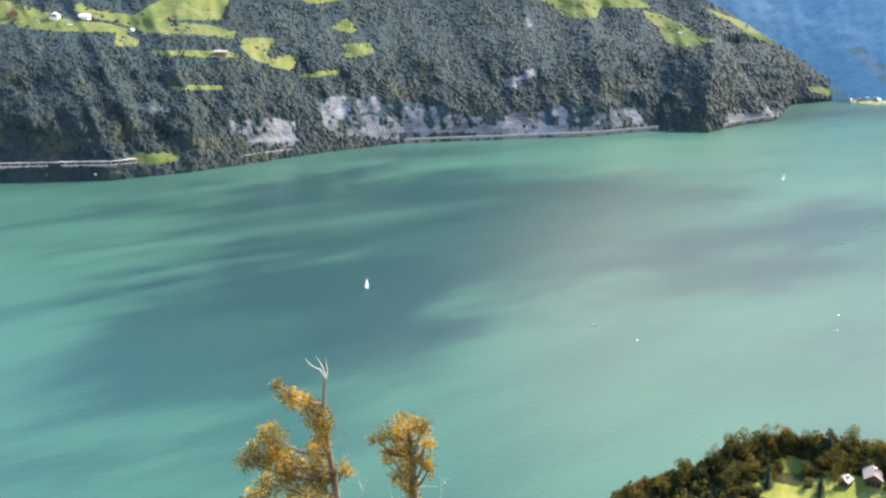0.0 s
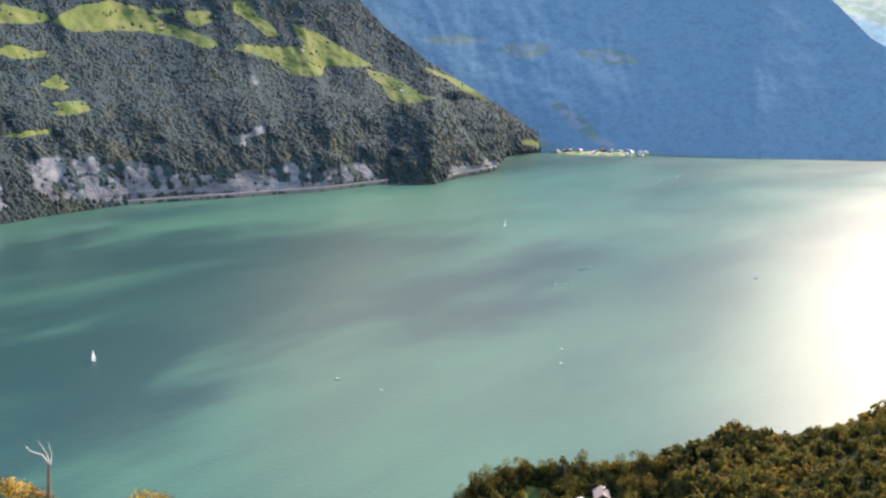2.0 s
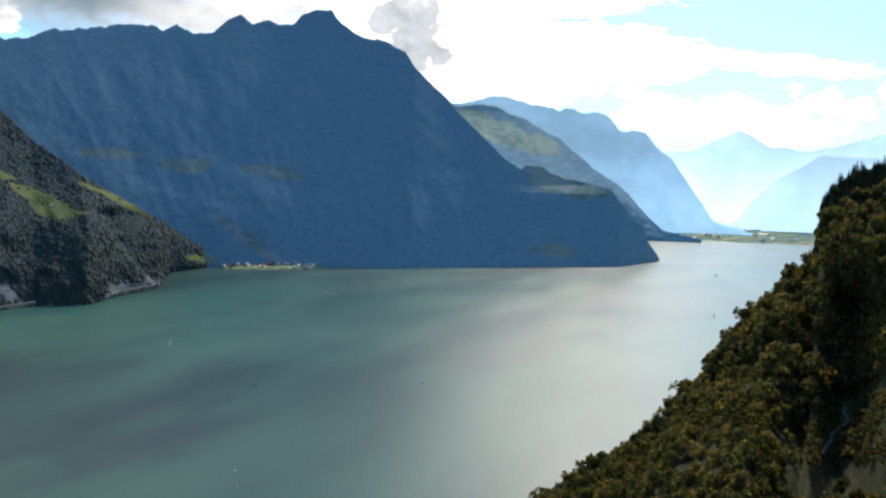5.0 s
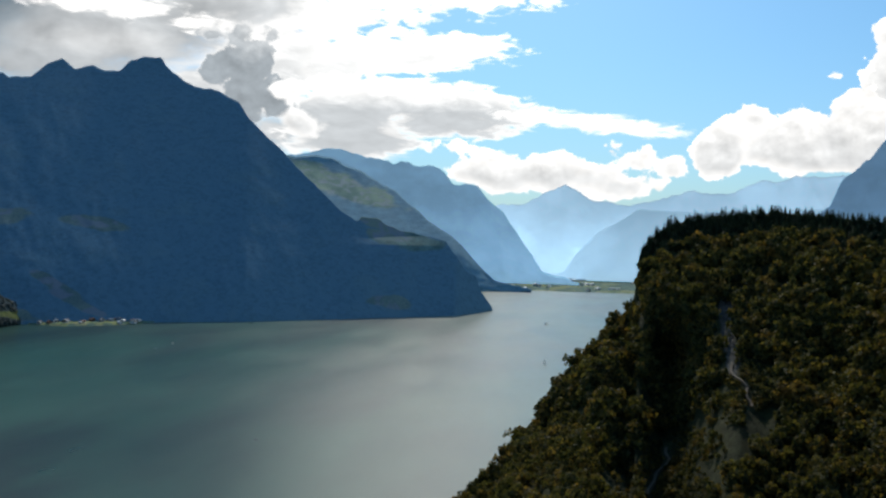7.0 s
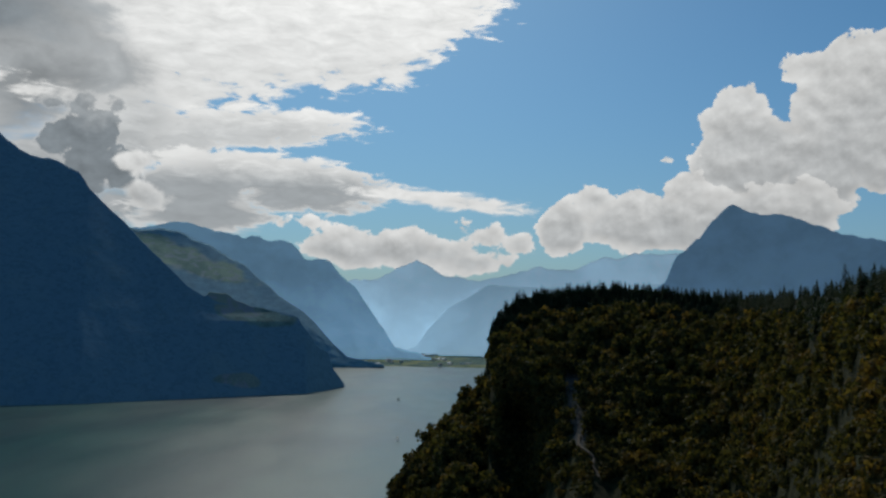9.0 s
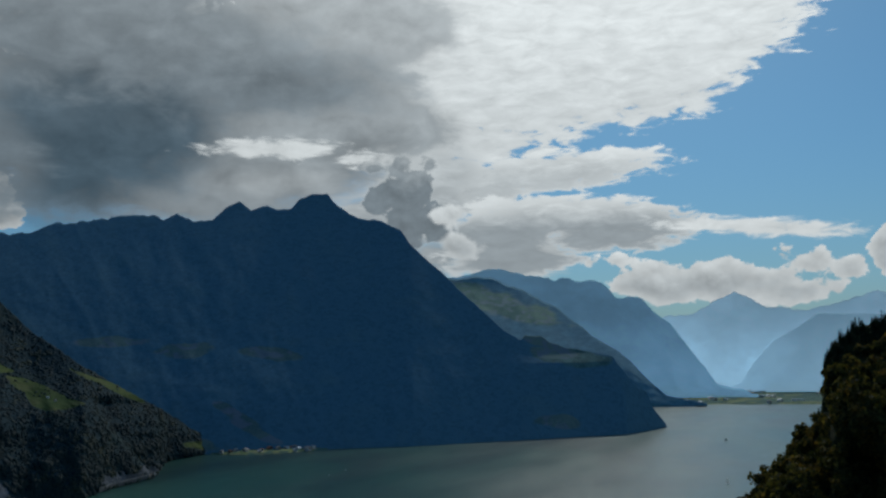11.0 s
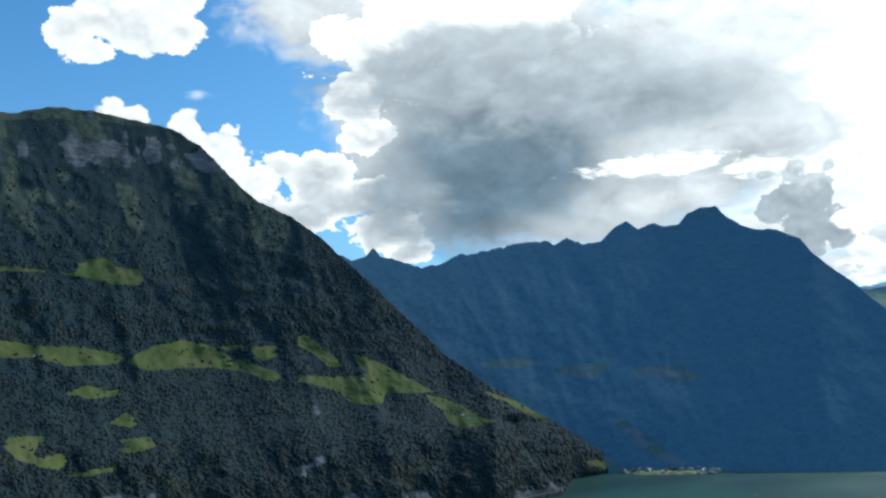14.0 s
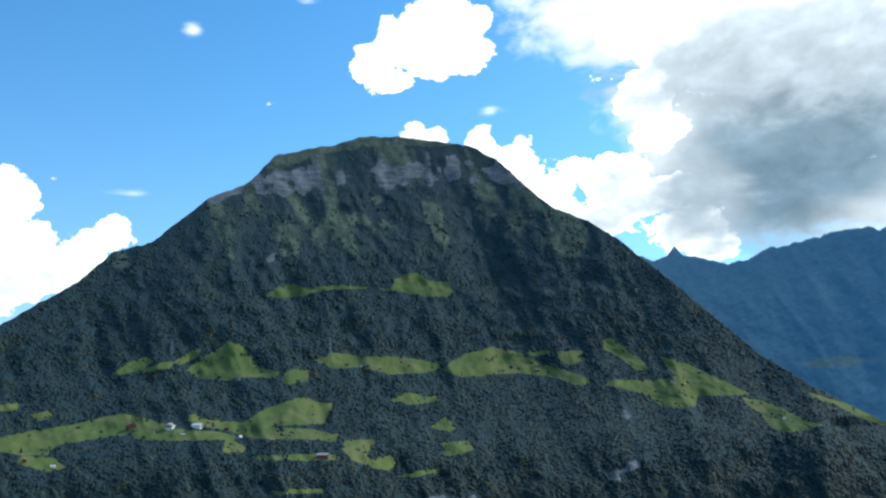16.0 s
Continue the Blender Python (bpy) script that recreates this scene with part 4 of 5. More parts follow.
def hill_reach(az, el):
    d = hill_edge(az) - el
    k = np.array(DEEP)
    r = curve(az, [(q[0], q[2]) for q in EDGE]) * np.exp(np.interp(d, k[:, 0], np.log(k[:, 1])))
    a, e = np.asarray(az), np.asarray(el)
    env = np.clip(d / 2.0, 0.0, 1)
    # a wooded rib on the lake side and the ravine behind it
    r = r * (1 + env * (0.15 * np.exp(-((a - 62.8) / 1.7) ** 2) * np.clip((-4.5 - e) / 3, 0, 1) - 0.07 * np.exp(-((a - 58.6) / 2.0) ** 2) * np.clip((-5.0 - e) / 3, 0, 1)))
    brow = 1.6 / np.maximum(np.tan(np.radians(np.clip(-e, 1, 89.6))) - 0.9, 1e-4)
    r = np.minimum(r, brow)
    # the wooded point lies low and level, the slope beside it climbs gently
    rim = EYE_Z + curve(az, [(q[0], q[2]) for q in EDGE]) * np.tan(np.radians(hill_edge(az)))
    floor_z = np.where(a < 33, rim - 4 - 0.12 * d, rim * np.interp(a, [33, 36, 52, 57, 60, 62], [0.9, 1.0, 1.0, 0.86, 0.65, 0.45]) + 0.7 * d * np.interp(a, [33, 38, 52, 58], [0, 1, 1, 0]))
    r = r * (1 - 0.06 * np.exp(-((a - 66.8) / 1.3) ** 2) * ramp(-e, 6.5, 11.0))  # a terrace with the path
    r = np.where((a > 9) & (a < 70), np.minimum(r, (EYE_Z - np.maximum(floor_z, 1.0)) / np.tan(np.radians(np.clip(-e, 0.2, 89)))), r)
    return r * (1 + 0.05 * env * (rough_noise(a * 0.25, e * 0.3, 3.0, 5) + np.abs(rough_noise(a * 0.5, e * 0.08, 9.0, 3))))


def hill_at(az, el):
    return [float(c) for c in place(az, el, hill_reach(np.array(az, float), np.array(el, float)))]


MEADOW_G = [(23.4, -27.0, 1.0, 0.5, 0.0), (27.5, -27.6, 2.4, 0.6, 0.0), (24.0, -28.6, 3.0, 0.5, 0.0)]
ROCK_G = [(66.0, -4.1, 0.40, 0.9, 0.0), (66.0, -5.8, 0.40, 0.9, 0.0), (66.4, -7.1, 0.40, 0.9, 0.0)]
PALE_G = [(66.5, -7.8, 0.8, 1.0, 0.0), (68.0, -8.7, 1.0, 0.9, 0.0), (66.6, -10.1, 0.8, 1.0, 0.0), (64.7, -12.3, 1.3, 0.9, 0.0), (62.7, -13.8, 1.5, 1.1, 0.0), (61.0, -15.2, 1.4, 1.0, 0.0), (63.9, -14.7, 1.3, 0.9, 0.0)]
gaz = np.concatenate([np.arange(-180, 8, 4.0), np.arange(8, 92, 0.2), np.arange(92, 180, 4.0)])
gd = np.concatenate([np.linspace(0, 30, 110), np.linspace(30.5, 106, 60)])
GA = np.repeat(gaz[:, None], len(gd), 1)
GE = np.maximum(hill_edge(GA) - gd[None, :] * np.minimum(1.0, (hill_edge(GA) + 89.5) / 106.0), -89.5)
GR = hill_reach(GA, GE)
gx, gy, gz = place(GA, GE, GR)
gverts = np.stack([gx, gy, gz], -1)
ga = np.radians(gaz)[:, None]
drop = []
for f, h in ((1.03, 0.75), (1.1, 0.0), (1.14, -0.2)):
    rr = GR[:, :1] * f
    drop.append(np.stack([np.sin(ga) * rr, np.cos(ga) * rr, np.where(h > 0, gz[:, :1] * h, -6.0 + 30 * h)], -1))
gverts = np.concatenate(drop[::-1] + [gverts], 1)
gmask = {}
for key, rws in (("meadow", MEADOW_G), ("rock", ROCK_G), ("pale", PALE_G)):
    mm = np.zeros(gverts.shape[:2])
    mm[:, 3:] = blotch(GA, GE, rws)
    gmask[key] = mm
ground = sheet("ground", gverts.reshape(-1, 3), len(gaz), gverts.shape[1], M_G, gmask, closed=True)
tagged(ground, "steep wooded hillside that falls to the lake", "hillside", kind="structure")


# ---- woods ----
def crown_template(seed, leaves, size, squash=1.15, core=True):
    """One crown: a shell of small leaf clumps with gaps. Unit radius, base at z = 0."""
    rng = np.random.RandomState(seed)
    vs, fs = [], []
    lumps = rng.normal(size=(7, 3)) * (0.42, 0.42, 0.34) + (0, 0, 1.15 * squash)
    rad = rng.uniform(0.42, 0.66, 7)
    for i in range(leaves):
        k = rng.randint(7)
        d = rng.normal(size=3)
        d[2] = abs(d[2]) * 0.8 - 0.15 if rng.rand() < 0.7 else d[2]
        d /= np.linalg.norm(d)
        c = lumps[k] + d * rad[k] * rng.uniform(0.75, 1.08) * (1, 1, squash)
        nrm = d + rng.normal(size=3) * 0.38
        nrm /= np.linalg.norm(nrm)
        t = np.cross(nrm, rng.normal(size=3))
        t /= np.linalg.norm(t)
        b = np.cross(nrm, t)
        s = size * rng.uniform(0.6, 1.3)
        o = len(vs)
        if core:
            vs += [c + t * s, c + b * s * 0.8, c - t * s, c - b * s * 0.7]
            fs += [(o, o + 1, o + 2), (o, o + 2, o + 3)]
        else:
            vs += [c + t * s, c + b * s * 1.3, c - t * s]
            fs += [(o, o + 1, o + 2)]
    return np.array(vs), np.array(fs)


def spruce_template(seed, sprays):
    """A narrow spruce of drooping sprays. Unit radius at the foot, pointed top."""
    rng = np.random.RandomState(seed + 300)
    vs, fs = [], []
    tall = rng.uniform(3.6, 4.8)
    for i in range(sprays):
        h = (i + rng.rand()) / sprays
        h = 1 - (1 - h) ** 1.0 * 0.98
        a, w = rng.uniform(0, 2 * math.pi), (1.02 - h) ** 0.8 * rng.uniform(0.8, 1.1)
        side, out = np.array((-math.sin(a), math.cos(a), 0)), np.array((math.cos(a), math.sin(a), 0))
        c = np.array((0, 0, h * tall))
        o = len(vs)
        vs += [c, c + out * w + side * (0.5 * w + 0.1) - (0, 0, 0.45 * w), c + out * w * 0.9 - side * (0.5 * w + 0.1) - (0, 0, 0.5 * w)]
        fs += [(o, o + 1, o + 2)]
    return np.array(vs), np.array(fs)


def blob_template(seed, conifer=False):
    """A small crown for far woods: a lumpy many-sided body."""
    rng = np.random.RandomState(seed)
    rings = [(-0.3, 0.95), (0.5, 0.82)] if not conifer else [(0.0, 0.7), (1.3, 0.45)]
    vs, n = [], 5
    for z, r in rings:
        for k in range(n):
            a = 2 * math.pi * (k + 0.5 * rng.rand()) / n
            q = r * rng.uniform(0.75, 1.2)
            vs.append((math.cos(a) * q, math.sin(a) * q, z + rng.uniform(-0.15, 0.15)))
    vs.append((0, 0, 1.0 if not conifer else 2.7))
    fs = []
    for k in range(n):
        a, b = k, (k + 1) % n
        fs += [(a, b, b + n), (a, b + n, a + n), (n + k, n + (k + 1) % n, 2 * n)]
    return np.array(vs), np.array(fs)


def scatter(name, spots, sizes, templates, mat, label, category, smooth=False):
    """Many crowns as one object."""
    rng = np.random.RandomState(len(spots))
    V, F, o = [], [], 0
    for p, s in zip(spots, sizes):
        tv, tf = templates[rng.randint(len(templates))]
        a = rng.uniform(0, 2 * math.pi)
        c, d = math.cos(a), math.sin(a)
        w = s * rng.uniform(0.85, 1.15)
        q = np.stack([(tv[:, 0] * c - tv[:, 1] * d) * s, (tv[:, 0] * d + tv[:, 1] * c) * s, tv[:, 2] * w], -1) + p
        V.append(q)
        F.append(tf + o)
        o += len(tv)
    V, F = np.concatenate(V).astype(np.float32), np.concatenate(F).astype(np.int32)
    me = bpy.data.meshes.new(name)
    me.vertices.add(len(V))
    me.vertices.foreach_set("co", V.ravel())
    me.loops.add(F.size)
    me.loops.foreach_set("vertex_index", F.ravel())
    me.polygons.add(len(F))
    me.polygons.foreach_set("loop_start", np.arange(0, F.size, 3, dtype=np.int32))
    if smooth:
        me.polygons.foreach_set("use_smooth", np.ones(len(F), bool))
    me.update(calc_edges=True)
    me.materials.append(mat)
    return tagged(new(name, me), label, category, kind="stuff")


rng = np.random.RandomState(5)
# woods of the mountain across the lake: thick below, thinner to the top
N = 88000
ta = rng.uniform(-34, 26, N)
te = -10.4 + 27.0 * rng.rand(N) ** 1.25
tl, th = east.low(ta), east.high(ta)
open_land = np.maximum(blotch(ta, te, MEADOW_A2), field_mask(ta, te, FIELDS))
copse = rough_noise(ta * 0.7, te * 3.2, 21.0, 3)
keep = (open_land < 0.42) | (rng.rand(N) < np.where(copse > 0.13, 0.25, 0.012))
keep &= (blotch(ta, te, ROCK_A) < 0.56) & (blotch(ta, te, PALE_A) < 0.5)
keep &= (crags(ta, te) < 0.44) | (rng.rand(N) < 0.12)
keep &= (field_mask(ta, te - 0.25, CLIFFS) < 0.4) | (rng.rand(N) < np.where(te > 6, 0.3, 0.16))
keep &= rng.rand(N) < np.interp(te, [-10, 3, 9, 13, 17], [1.0, 0.95, 0.4, 0.08, 0.02])
keep &= (te > tl + 0.1) & (te < th - 0.02)
ta, te = ta[keep], te[keep]
tx, ty, tz = place(ta, te, east.reach(ta, te))
kinds = rng.rand(len(ta)) < 0.10 + 0.5 * ramp(rough_noise(ta * 0.5, te * 0.8, 27.0, 3), 0.0, 0.2)
sz = rng.uniform(2.8, 5.6, len(ta)) * np.clip(1.0 + 0.9 * rough_noise(ta * 2.0, te * 3.0, 33.0, 2), 0.7, 1.4)
pts = np.stack([tx, ty, tz - 0.6 * sz], -1)
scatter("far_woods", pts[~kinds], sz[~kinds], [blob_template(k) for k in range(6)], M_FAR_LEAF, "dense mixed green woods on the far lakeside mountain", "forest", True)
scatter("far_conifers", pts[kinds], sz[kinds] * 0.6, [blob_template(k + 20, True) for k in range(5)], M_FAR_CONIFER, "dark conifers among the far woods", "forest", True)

# woods of the near hillside
N = 31000
ta = rng.uniform(10.5, 90, N)
td = 30 * rng.uniform(0.002, 1, N) ** 1.5
te = hill_edge(ta) - td
r1 = hill_reach(ta, te)
keep = rng.rand(N) < np.clip((r1 / 340) ** 1.1, 0.2, 1)
keep &= (td > 0.45) | (ta < 33) | (ta > 60.2)  # no large crowns on the brink, to fit the outline in the camera's view
keep &= (blotch(ta, te, MEADOW_G) < 0.5) & (blotch(ta, te + 0.5, ROCK_G) < 0.45) & (blotch(ta, te + 0.9, MEADOW_G) < 0.5) & (blotch(ta, te, PALE_G) < 0.42) & (blotch(ta, te + 0.8, PALE_G) < 0.45) & (blotch(ta, te + 1.6, PALE_G) < 0.45) & (blotch(ta, te + 2.4, PALE_G) < 0.5) & (blotch(ta, te + 1.5, ROCK_G) < 0.45) & (r1 > 45)
ta, te, r1 = ta[keep], te[keep], r1[keep]
tx, ty, tz = place(ta, te, r1)
pts = np.stack([tx, ty, tz - 1.2], -1)
order = rng.rand(len(ta))
near = r1 < 150
crest = ~near & (ta > 60.2) & (te > hill_edge(ta) - 1.7 + 1.4 * rough_noise(ta * 0.9, 0.0, 51.0, 3))  # dark spruces hold the flat top
m = ~near & ~crest & (order < 5400 / max(1, (~near & ~crest).sum()))
scatter("hillside_woods", pts[m], np.where(ta[m] < 33, 0.62, np.interp(ta[m], [34, 40, 50, 57], [0.9, 0.75, 0.75, 1.0])) * rng.uniform(1.9, 4.0, m.sum()) * np.clip(r1[m] / 330, 0.6, 1.1), [crown_template(k, 200, 0.24, core=False) for k in range(7)], M_NEAR_LEAF, "broad-leaved woods turning gold on the steep hillside", "forest")
m = crest & (order < 1500 / max(1, crest.sum()))
scatter("hilltop_spruces", pts[m] - (0, 0, 1.2), rng.uniform(1.0, 1.75, m.sum()), [spruce_template(k, 120) for k in range(5)], M_CONIFER, "dark spruces crowding the flat hilltop", "forest")
m = near & (order < 950 / max(1, near.sum()))
scatter("hillside_thicket", pts[m], rng.uniform(1.3, 2.6, m.sum()), [crown_template(k + 40, 280, 0.17) for k in range(5)], M_NEAR_LEAF, "leafy bushes and young trees close below the viewpoint", "thicket")


# ---- things ----
def part(name, bm, mat, parent, label=""):
    me = bpy.data.meshes.new(name)
    bm.to_mesh(me)
    bm.free()
    me.materials.append(mat)
    ob = new(name, me)
    ob.parent = parent
    return tagged(ob, label)


def thing(name, m, label, category, group=""):
    ob = new(name)
    ob.empty_display_size = 0.2
    ob.matrix_world = m
    return tagged(ob, label, category, group)


def box(bm, c, s, bevel=0.0):
    g = bmesh.ops.create_cube(bm, size=1.0, matrix=Matrix.Translation(c) @ Matrix.Diagonal((*s, 1)))
    if bevel:
        bmesh.ops.bevel(bm, geom=list({e for v in g["verts"] for e in v.link_edges}), offset=bevel, segments=1, affect="EDGES")
    return bm


def tube(bm, pts, radii, sides=7):
    """A tapered limb along points."""
    rings = []
    for k, (p, r) in enumerate(zip(pts, radii)):
        p = Vector(p)
        d = (Vector(pts[min(k + 1, len(pts) - 1)]) - Vector(pts[max(k - 1, 0)])).normalized()
        u = d.cross(Vector((0.3, 0.9, 0.2))).normalized()
        v = d.cross(u)
        rings.append([bm.verts.new(p + (u * math.cos(a) + v * math.sin(a)) * r) for a in [2 * math.pi * i / sides for i in range(sides)]])
    for a, b in zip(rings, rings[1:]):
        for i in range(sides):
            bm.faces.new((a[i], a[(i + 1) % sides], b[(i + 1) % sides], b[i]))
    bm.faces.new(rings[-1])
    bm.faces.new(rings[0][::-1])
    return bm


def facing(x, y, turn=0.0):
    """Turn about z by which a thing's -y side looks to the viewpoint."""
    return math.degrees(math.atan2(-x, y)) + turn


# -- houses --
def house(m, w, d, h, pitch, wall, roof, label, timber_top=False, group="houses across the lake"):
    root = thing("house", m, label, "house", group)
    rise = w / 2 * math.tan(radians(pitch))
    bm = bmesh.new()
    prof = [(-w / 2, -1.5), (w / 2, -1.5), (w / 2, h), (0, h + rise), (-w / 2, h)]
    a, b = [bm.verts.new((x, -d / 2, z)) for x, z in prof], [bm.verts.new((x, d / 2, z)) for x, z in prof]
    bm.faces.new(a)
    bm.faces.new(b[::-1])
    for i in range(5):
        bm.faces.new((a[i], b[i], b[(i + 1) % 5], a[(i + 1) % 5]))
    part("wall", bm, wall, root)
    if timber_top:
        bm = bmesh.new()
        box(bm, (0, -d / 2 - 0.08, h * 0.78), (w * 0.98, 0.16, h * 0.42))
        part("timber_cladding", bm, M_TIMBER, root, "dark timber cladding")
    bm = bmesh.new()
    o = w * 0.12
    for s in (-1, 1):
        e = s * (w / 2 + o)
        ze = h + rise - (w / 2 + o) * math.tan(radians(pitch))
        lo = [bm.verts.new(p) for p in ((0, -d / 2 - o, h + rise + 0.05), (e, -d / 2 - o, ze + 0.05), (e, d / 2 + o, ze + 0.05), (0, d / 2 + o, h + rise + 0.05))]
        hi = [bm.verts.new(v.co + Vector((0, 0, 0.3))) for v in lo]
        bm.faces.new(lo)
        bm.faces.new(hi[::-1])
        for i in range(4):
            bm.faces.new((lo[i], hi[i], hi[(i + 1) % 4], lo[(i + 1) % 4]))
    roof_ob = part("roof", bm, roof, root)
    bm = bmesh.new()
    box(bm, (w * 0.18, d * 0.15, h + rise + 0.1), (0.8, 0.8, 1.6))
    part("chimney", bm, M_WALL, roof_ob)
    for row in range(2 if h > 3.6 else 1):
        for k in range(3):
            bm = bmesh.new()
            box(bm, ((k - 1) * w * 0.3, -d / 2 - 0.18, 1.3 + row * h * 0.45), (w * 0.12, 0.12, 1.2))
            part("window", bm, M_PANE, root)
    bm = bmesh.new()
    box(bm, (w / 2 + 0.05, -d * 0.2, 1.0), (0.12, 1.1, 2.1))
    part("door", bm, M_TIMBER, root)
    return root


def on_east(az, el, turn=0.0, sink=0.0):
    x, y, z = east.at(az, el)
    return pose(x, y, z - sink, 0, 0, facing(x, y, turn))


kinds_of_house = [house(on_east(-24.9, -0.9, 20), 11, 9, 4.8, 32, M_TIMBER, M_ROOF_R, "brown timber chalet with a red tiled roof on a meadow"),
                  house(on_east(-22.7, -1.05, -25), 10.5, 10, 5.2, 30, M_WALL, M_ROOF_G, "white rendered farmhouse with a grey roof on a meadow", True),
                  house(on_east(-21.1, -1.05, 60), 9, 12, 3.8, 28, M_WALL, M_ROOF_W, "long white barn with a pale roof on a meadow"),
                  house(on_east(-13.6, -3.2, 80), 9, 14, 3.6, 24, M_TIMBER, M_ROOF_G, "low timber barn with a weathered grey roof in a clearing")]
FARMS = [(-22.0, -1.35, 30, 1, 1.0), (-19.4, -1.25, 10, 0, 0.9), (-18.6, -1.75, -40, 2, 0.9), (-16.6, -2.05, 50, 3, 0.8), (-18.6, 1.75, 20, 1, 0.9),
                                          (-12.0, 2.4, 15, 0, 0.8), (-11.1, 2.3, -30, 1, 0.7), (0.0, 1.55, 70, 3, 1.0), (8.2, 0.45, 20, 1, 1.0), (8.8, 0.25, -30, 0, 0.9),
                                          (14.4, -1.95, 55, 2, 0.7), (14.8, -2.15, 10, 1, 0.7), (-29.1, -2.85, 75, 2, 0.8), (-28.5, -3.05, 20, 0, 0.75), (-30.6, -2.45, 0, 0, 0.8)]
HAMLET = [(-26.1, -9.75, 20, 1, 0.55), (-25.3, -9.95, -30, 2, 0.45), (-23.2, -9.8, 45, 1, 0.55), (-22.6, -10.1, 10, 0, 0.6), (-21.4, -10.05, -20, 2, 0.6),
                                          (-24.1, -9.9, 60, 0, 0.7), (-5.1, -2.75, 30, 2, 0.5), (20.35, -6.65, 30, 2, 0.8), (-20.2, -1.0, 33, 0, 0.7), (-23.6, -1.2, 12, 1, 0.7),
          (-15.4, -2.1, 20, 3, 0.6), (-14.6, -2.25, -10, 3, 0.6), (-17.9, -2.0, 40, 0, 0.6), (-24.2, -1.5, 5, 0, 0.8), (-14.0, -3.4, 60, 3, 0.7)]
for i, (az, el, turn, k, s) in enumerate(FARMS + HAMLET):
    c = copy_thing(kinds_of_house[k], on_east(az, el, turn))
    c.scale = (0.52 * s, 0.52 * s, 0.52 * s)

# -- lakeside village across the water, on its fan of flat land --
paz = np.arange(23.0, 30.6, 0.1)
pr = np.linspace(0, 1, 12)
PA, PV = np.meshgrid(paz, pr, indexing="ij")
front = 1822 - 40 * np.clip(np.minimum(paz - 23.0, 30.4 - paz) / 2.5, 0, 1) + 10 * rough_noise(paz * 1.5, 0.0, 8.0, 3)
PR = front[:, None] + PV * (1900 - front[:, None])
pz = np.where(PV == 0, -2.0, 2.0 + 7.0 * PV + rough_noise(PA * 2, PV * 3, 3.0, 3))
fan = sheet("ground_shore", np.stack([np.sin(np.radians(PA)) * PR, np.cos(np.radians(PA)) * PR, pz], -1).reshape(-1, 3), len(paz), 12, M_FIELD, {"meadow": np.clip(0.5 + 2 * rough_noise(PA * 2, PV * 3, 7.0, 3), 0, 1)})
tagged(fan, "flat shore land with gardens below the village", "shore", kind="structure")
rs = np.random.RandomState(11)
for i in range(52):
    az = 24.0 + 5.9 * rs.rand() ** 0.75
    r = 1800 + 70 * rs.rand() + (10 if az < 26 else 0)
    x, y = math.sin(radians(az)) * r, math.cos(radians(az)) * r
    c = copy_thing(kinds_of_house[[0, 1, 1, 2, 2][rs.randint(5)]], pose(x, y, 2.0 + 0.07 * (r - 1800), 0, 0, facing(x, y, rs.uniform(-60, 60))))
    s = rs.uniform(0.55, 0.9)
    c.scale = (s, s, s)
    tagged(c, group="houses of the lakeside village")
for i in range(22):
    az, r = rs.uniform(51.6, 61.5), 3160 + 900 * rs.rand() ** 1.6
    x, y = math.sin(radians(az)) * r, math.cos(radians(az)) * r
    c = copy_thing(kinds_of_house[rs.choice([1, 2, 2])], pose(x, y, 3.0, 0, 0, facing(x, y, rs.uniform(-70, 70))))
    s = rs.uniform(0.9, 1.8)
    c.scale = (s, s, s)
    tagged(c, group="buildings of the far town")


def hall(az, r, w, d, h, turn):
    x, y = math.sin(radians(az)) * r, math.cos(radians(az)) * r
    root = thing("factory_hall", pose(x, y, 2.5, 0, 0, facing(x, y, turn)), "long low hall with a pale roof on the valley floor", "hall", "halls of the far town")
    part("wall", box(bmesh.new(), (0, 0, h / 2), (w, d, h)), M_WALL, root)
    part("roof", box(bmesh.new(), (0, 0, h + 0.4), (w + 1.5, d + 1.5, 0.8), 0.2), M_ROOF_W, root)
    part("door", box(bmesh.new(), (0, -d / 2 - 0.1, 2), (4, 0.2, 4)), M_STEEL, root)


hall(56.6, 3900, 20, 260, 5, -35)
hall(57.3, 4300, 50, 20, 12, 10)
hall(53.3, 3950, 45, 16, 8, 20)
hall(59.2, 3280, 40, 12, 6, 5)


# -- the road along the far shore --
def ribbon(bm, line, width, z0, z1):
    """A bank along points in plan, from z0 to z1, width to the far side."""
    rows = []
    for (x, y), zt in line:
        n = Vector((x, y, 0)).normalized()
        a, b = Vector((x, y, 0)), Vector((x, y, 0)) + n * width
        rows.append([bm.verts.new((*a.xy, zt + z0)), bm.verts.new((*a.xy, zt + z1)), bm.verts.new((*b.xy, zt + z1)), bm.verts.new((*b.xy, zt + z0))])
    for p, q in zip(rows, rows[1:]):
        for i in range(3):
            bm.faces.new((p[i], q[i], q[i + 1], p[i + 1]))
    bm.faces.new(rows[0])
    bm.faces.new(rows[-1][::-1])
    return bm


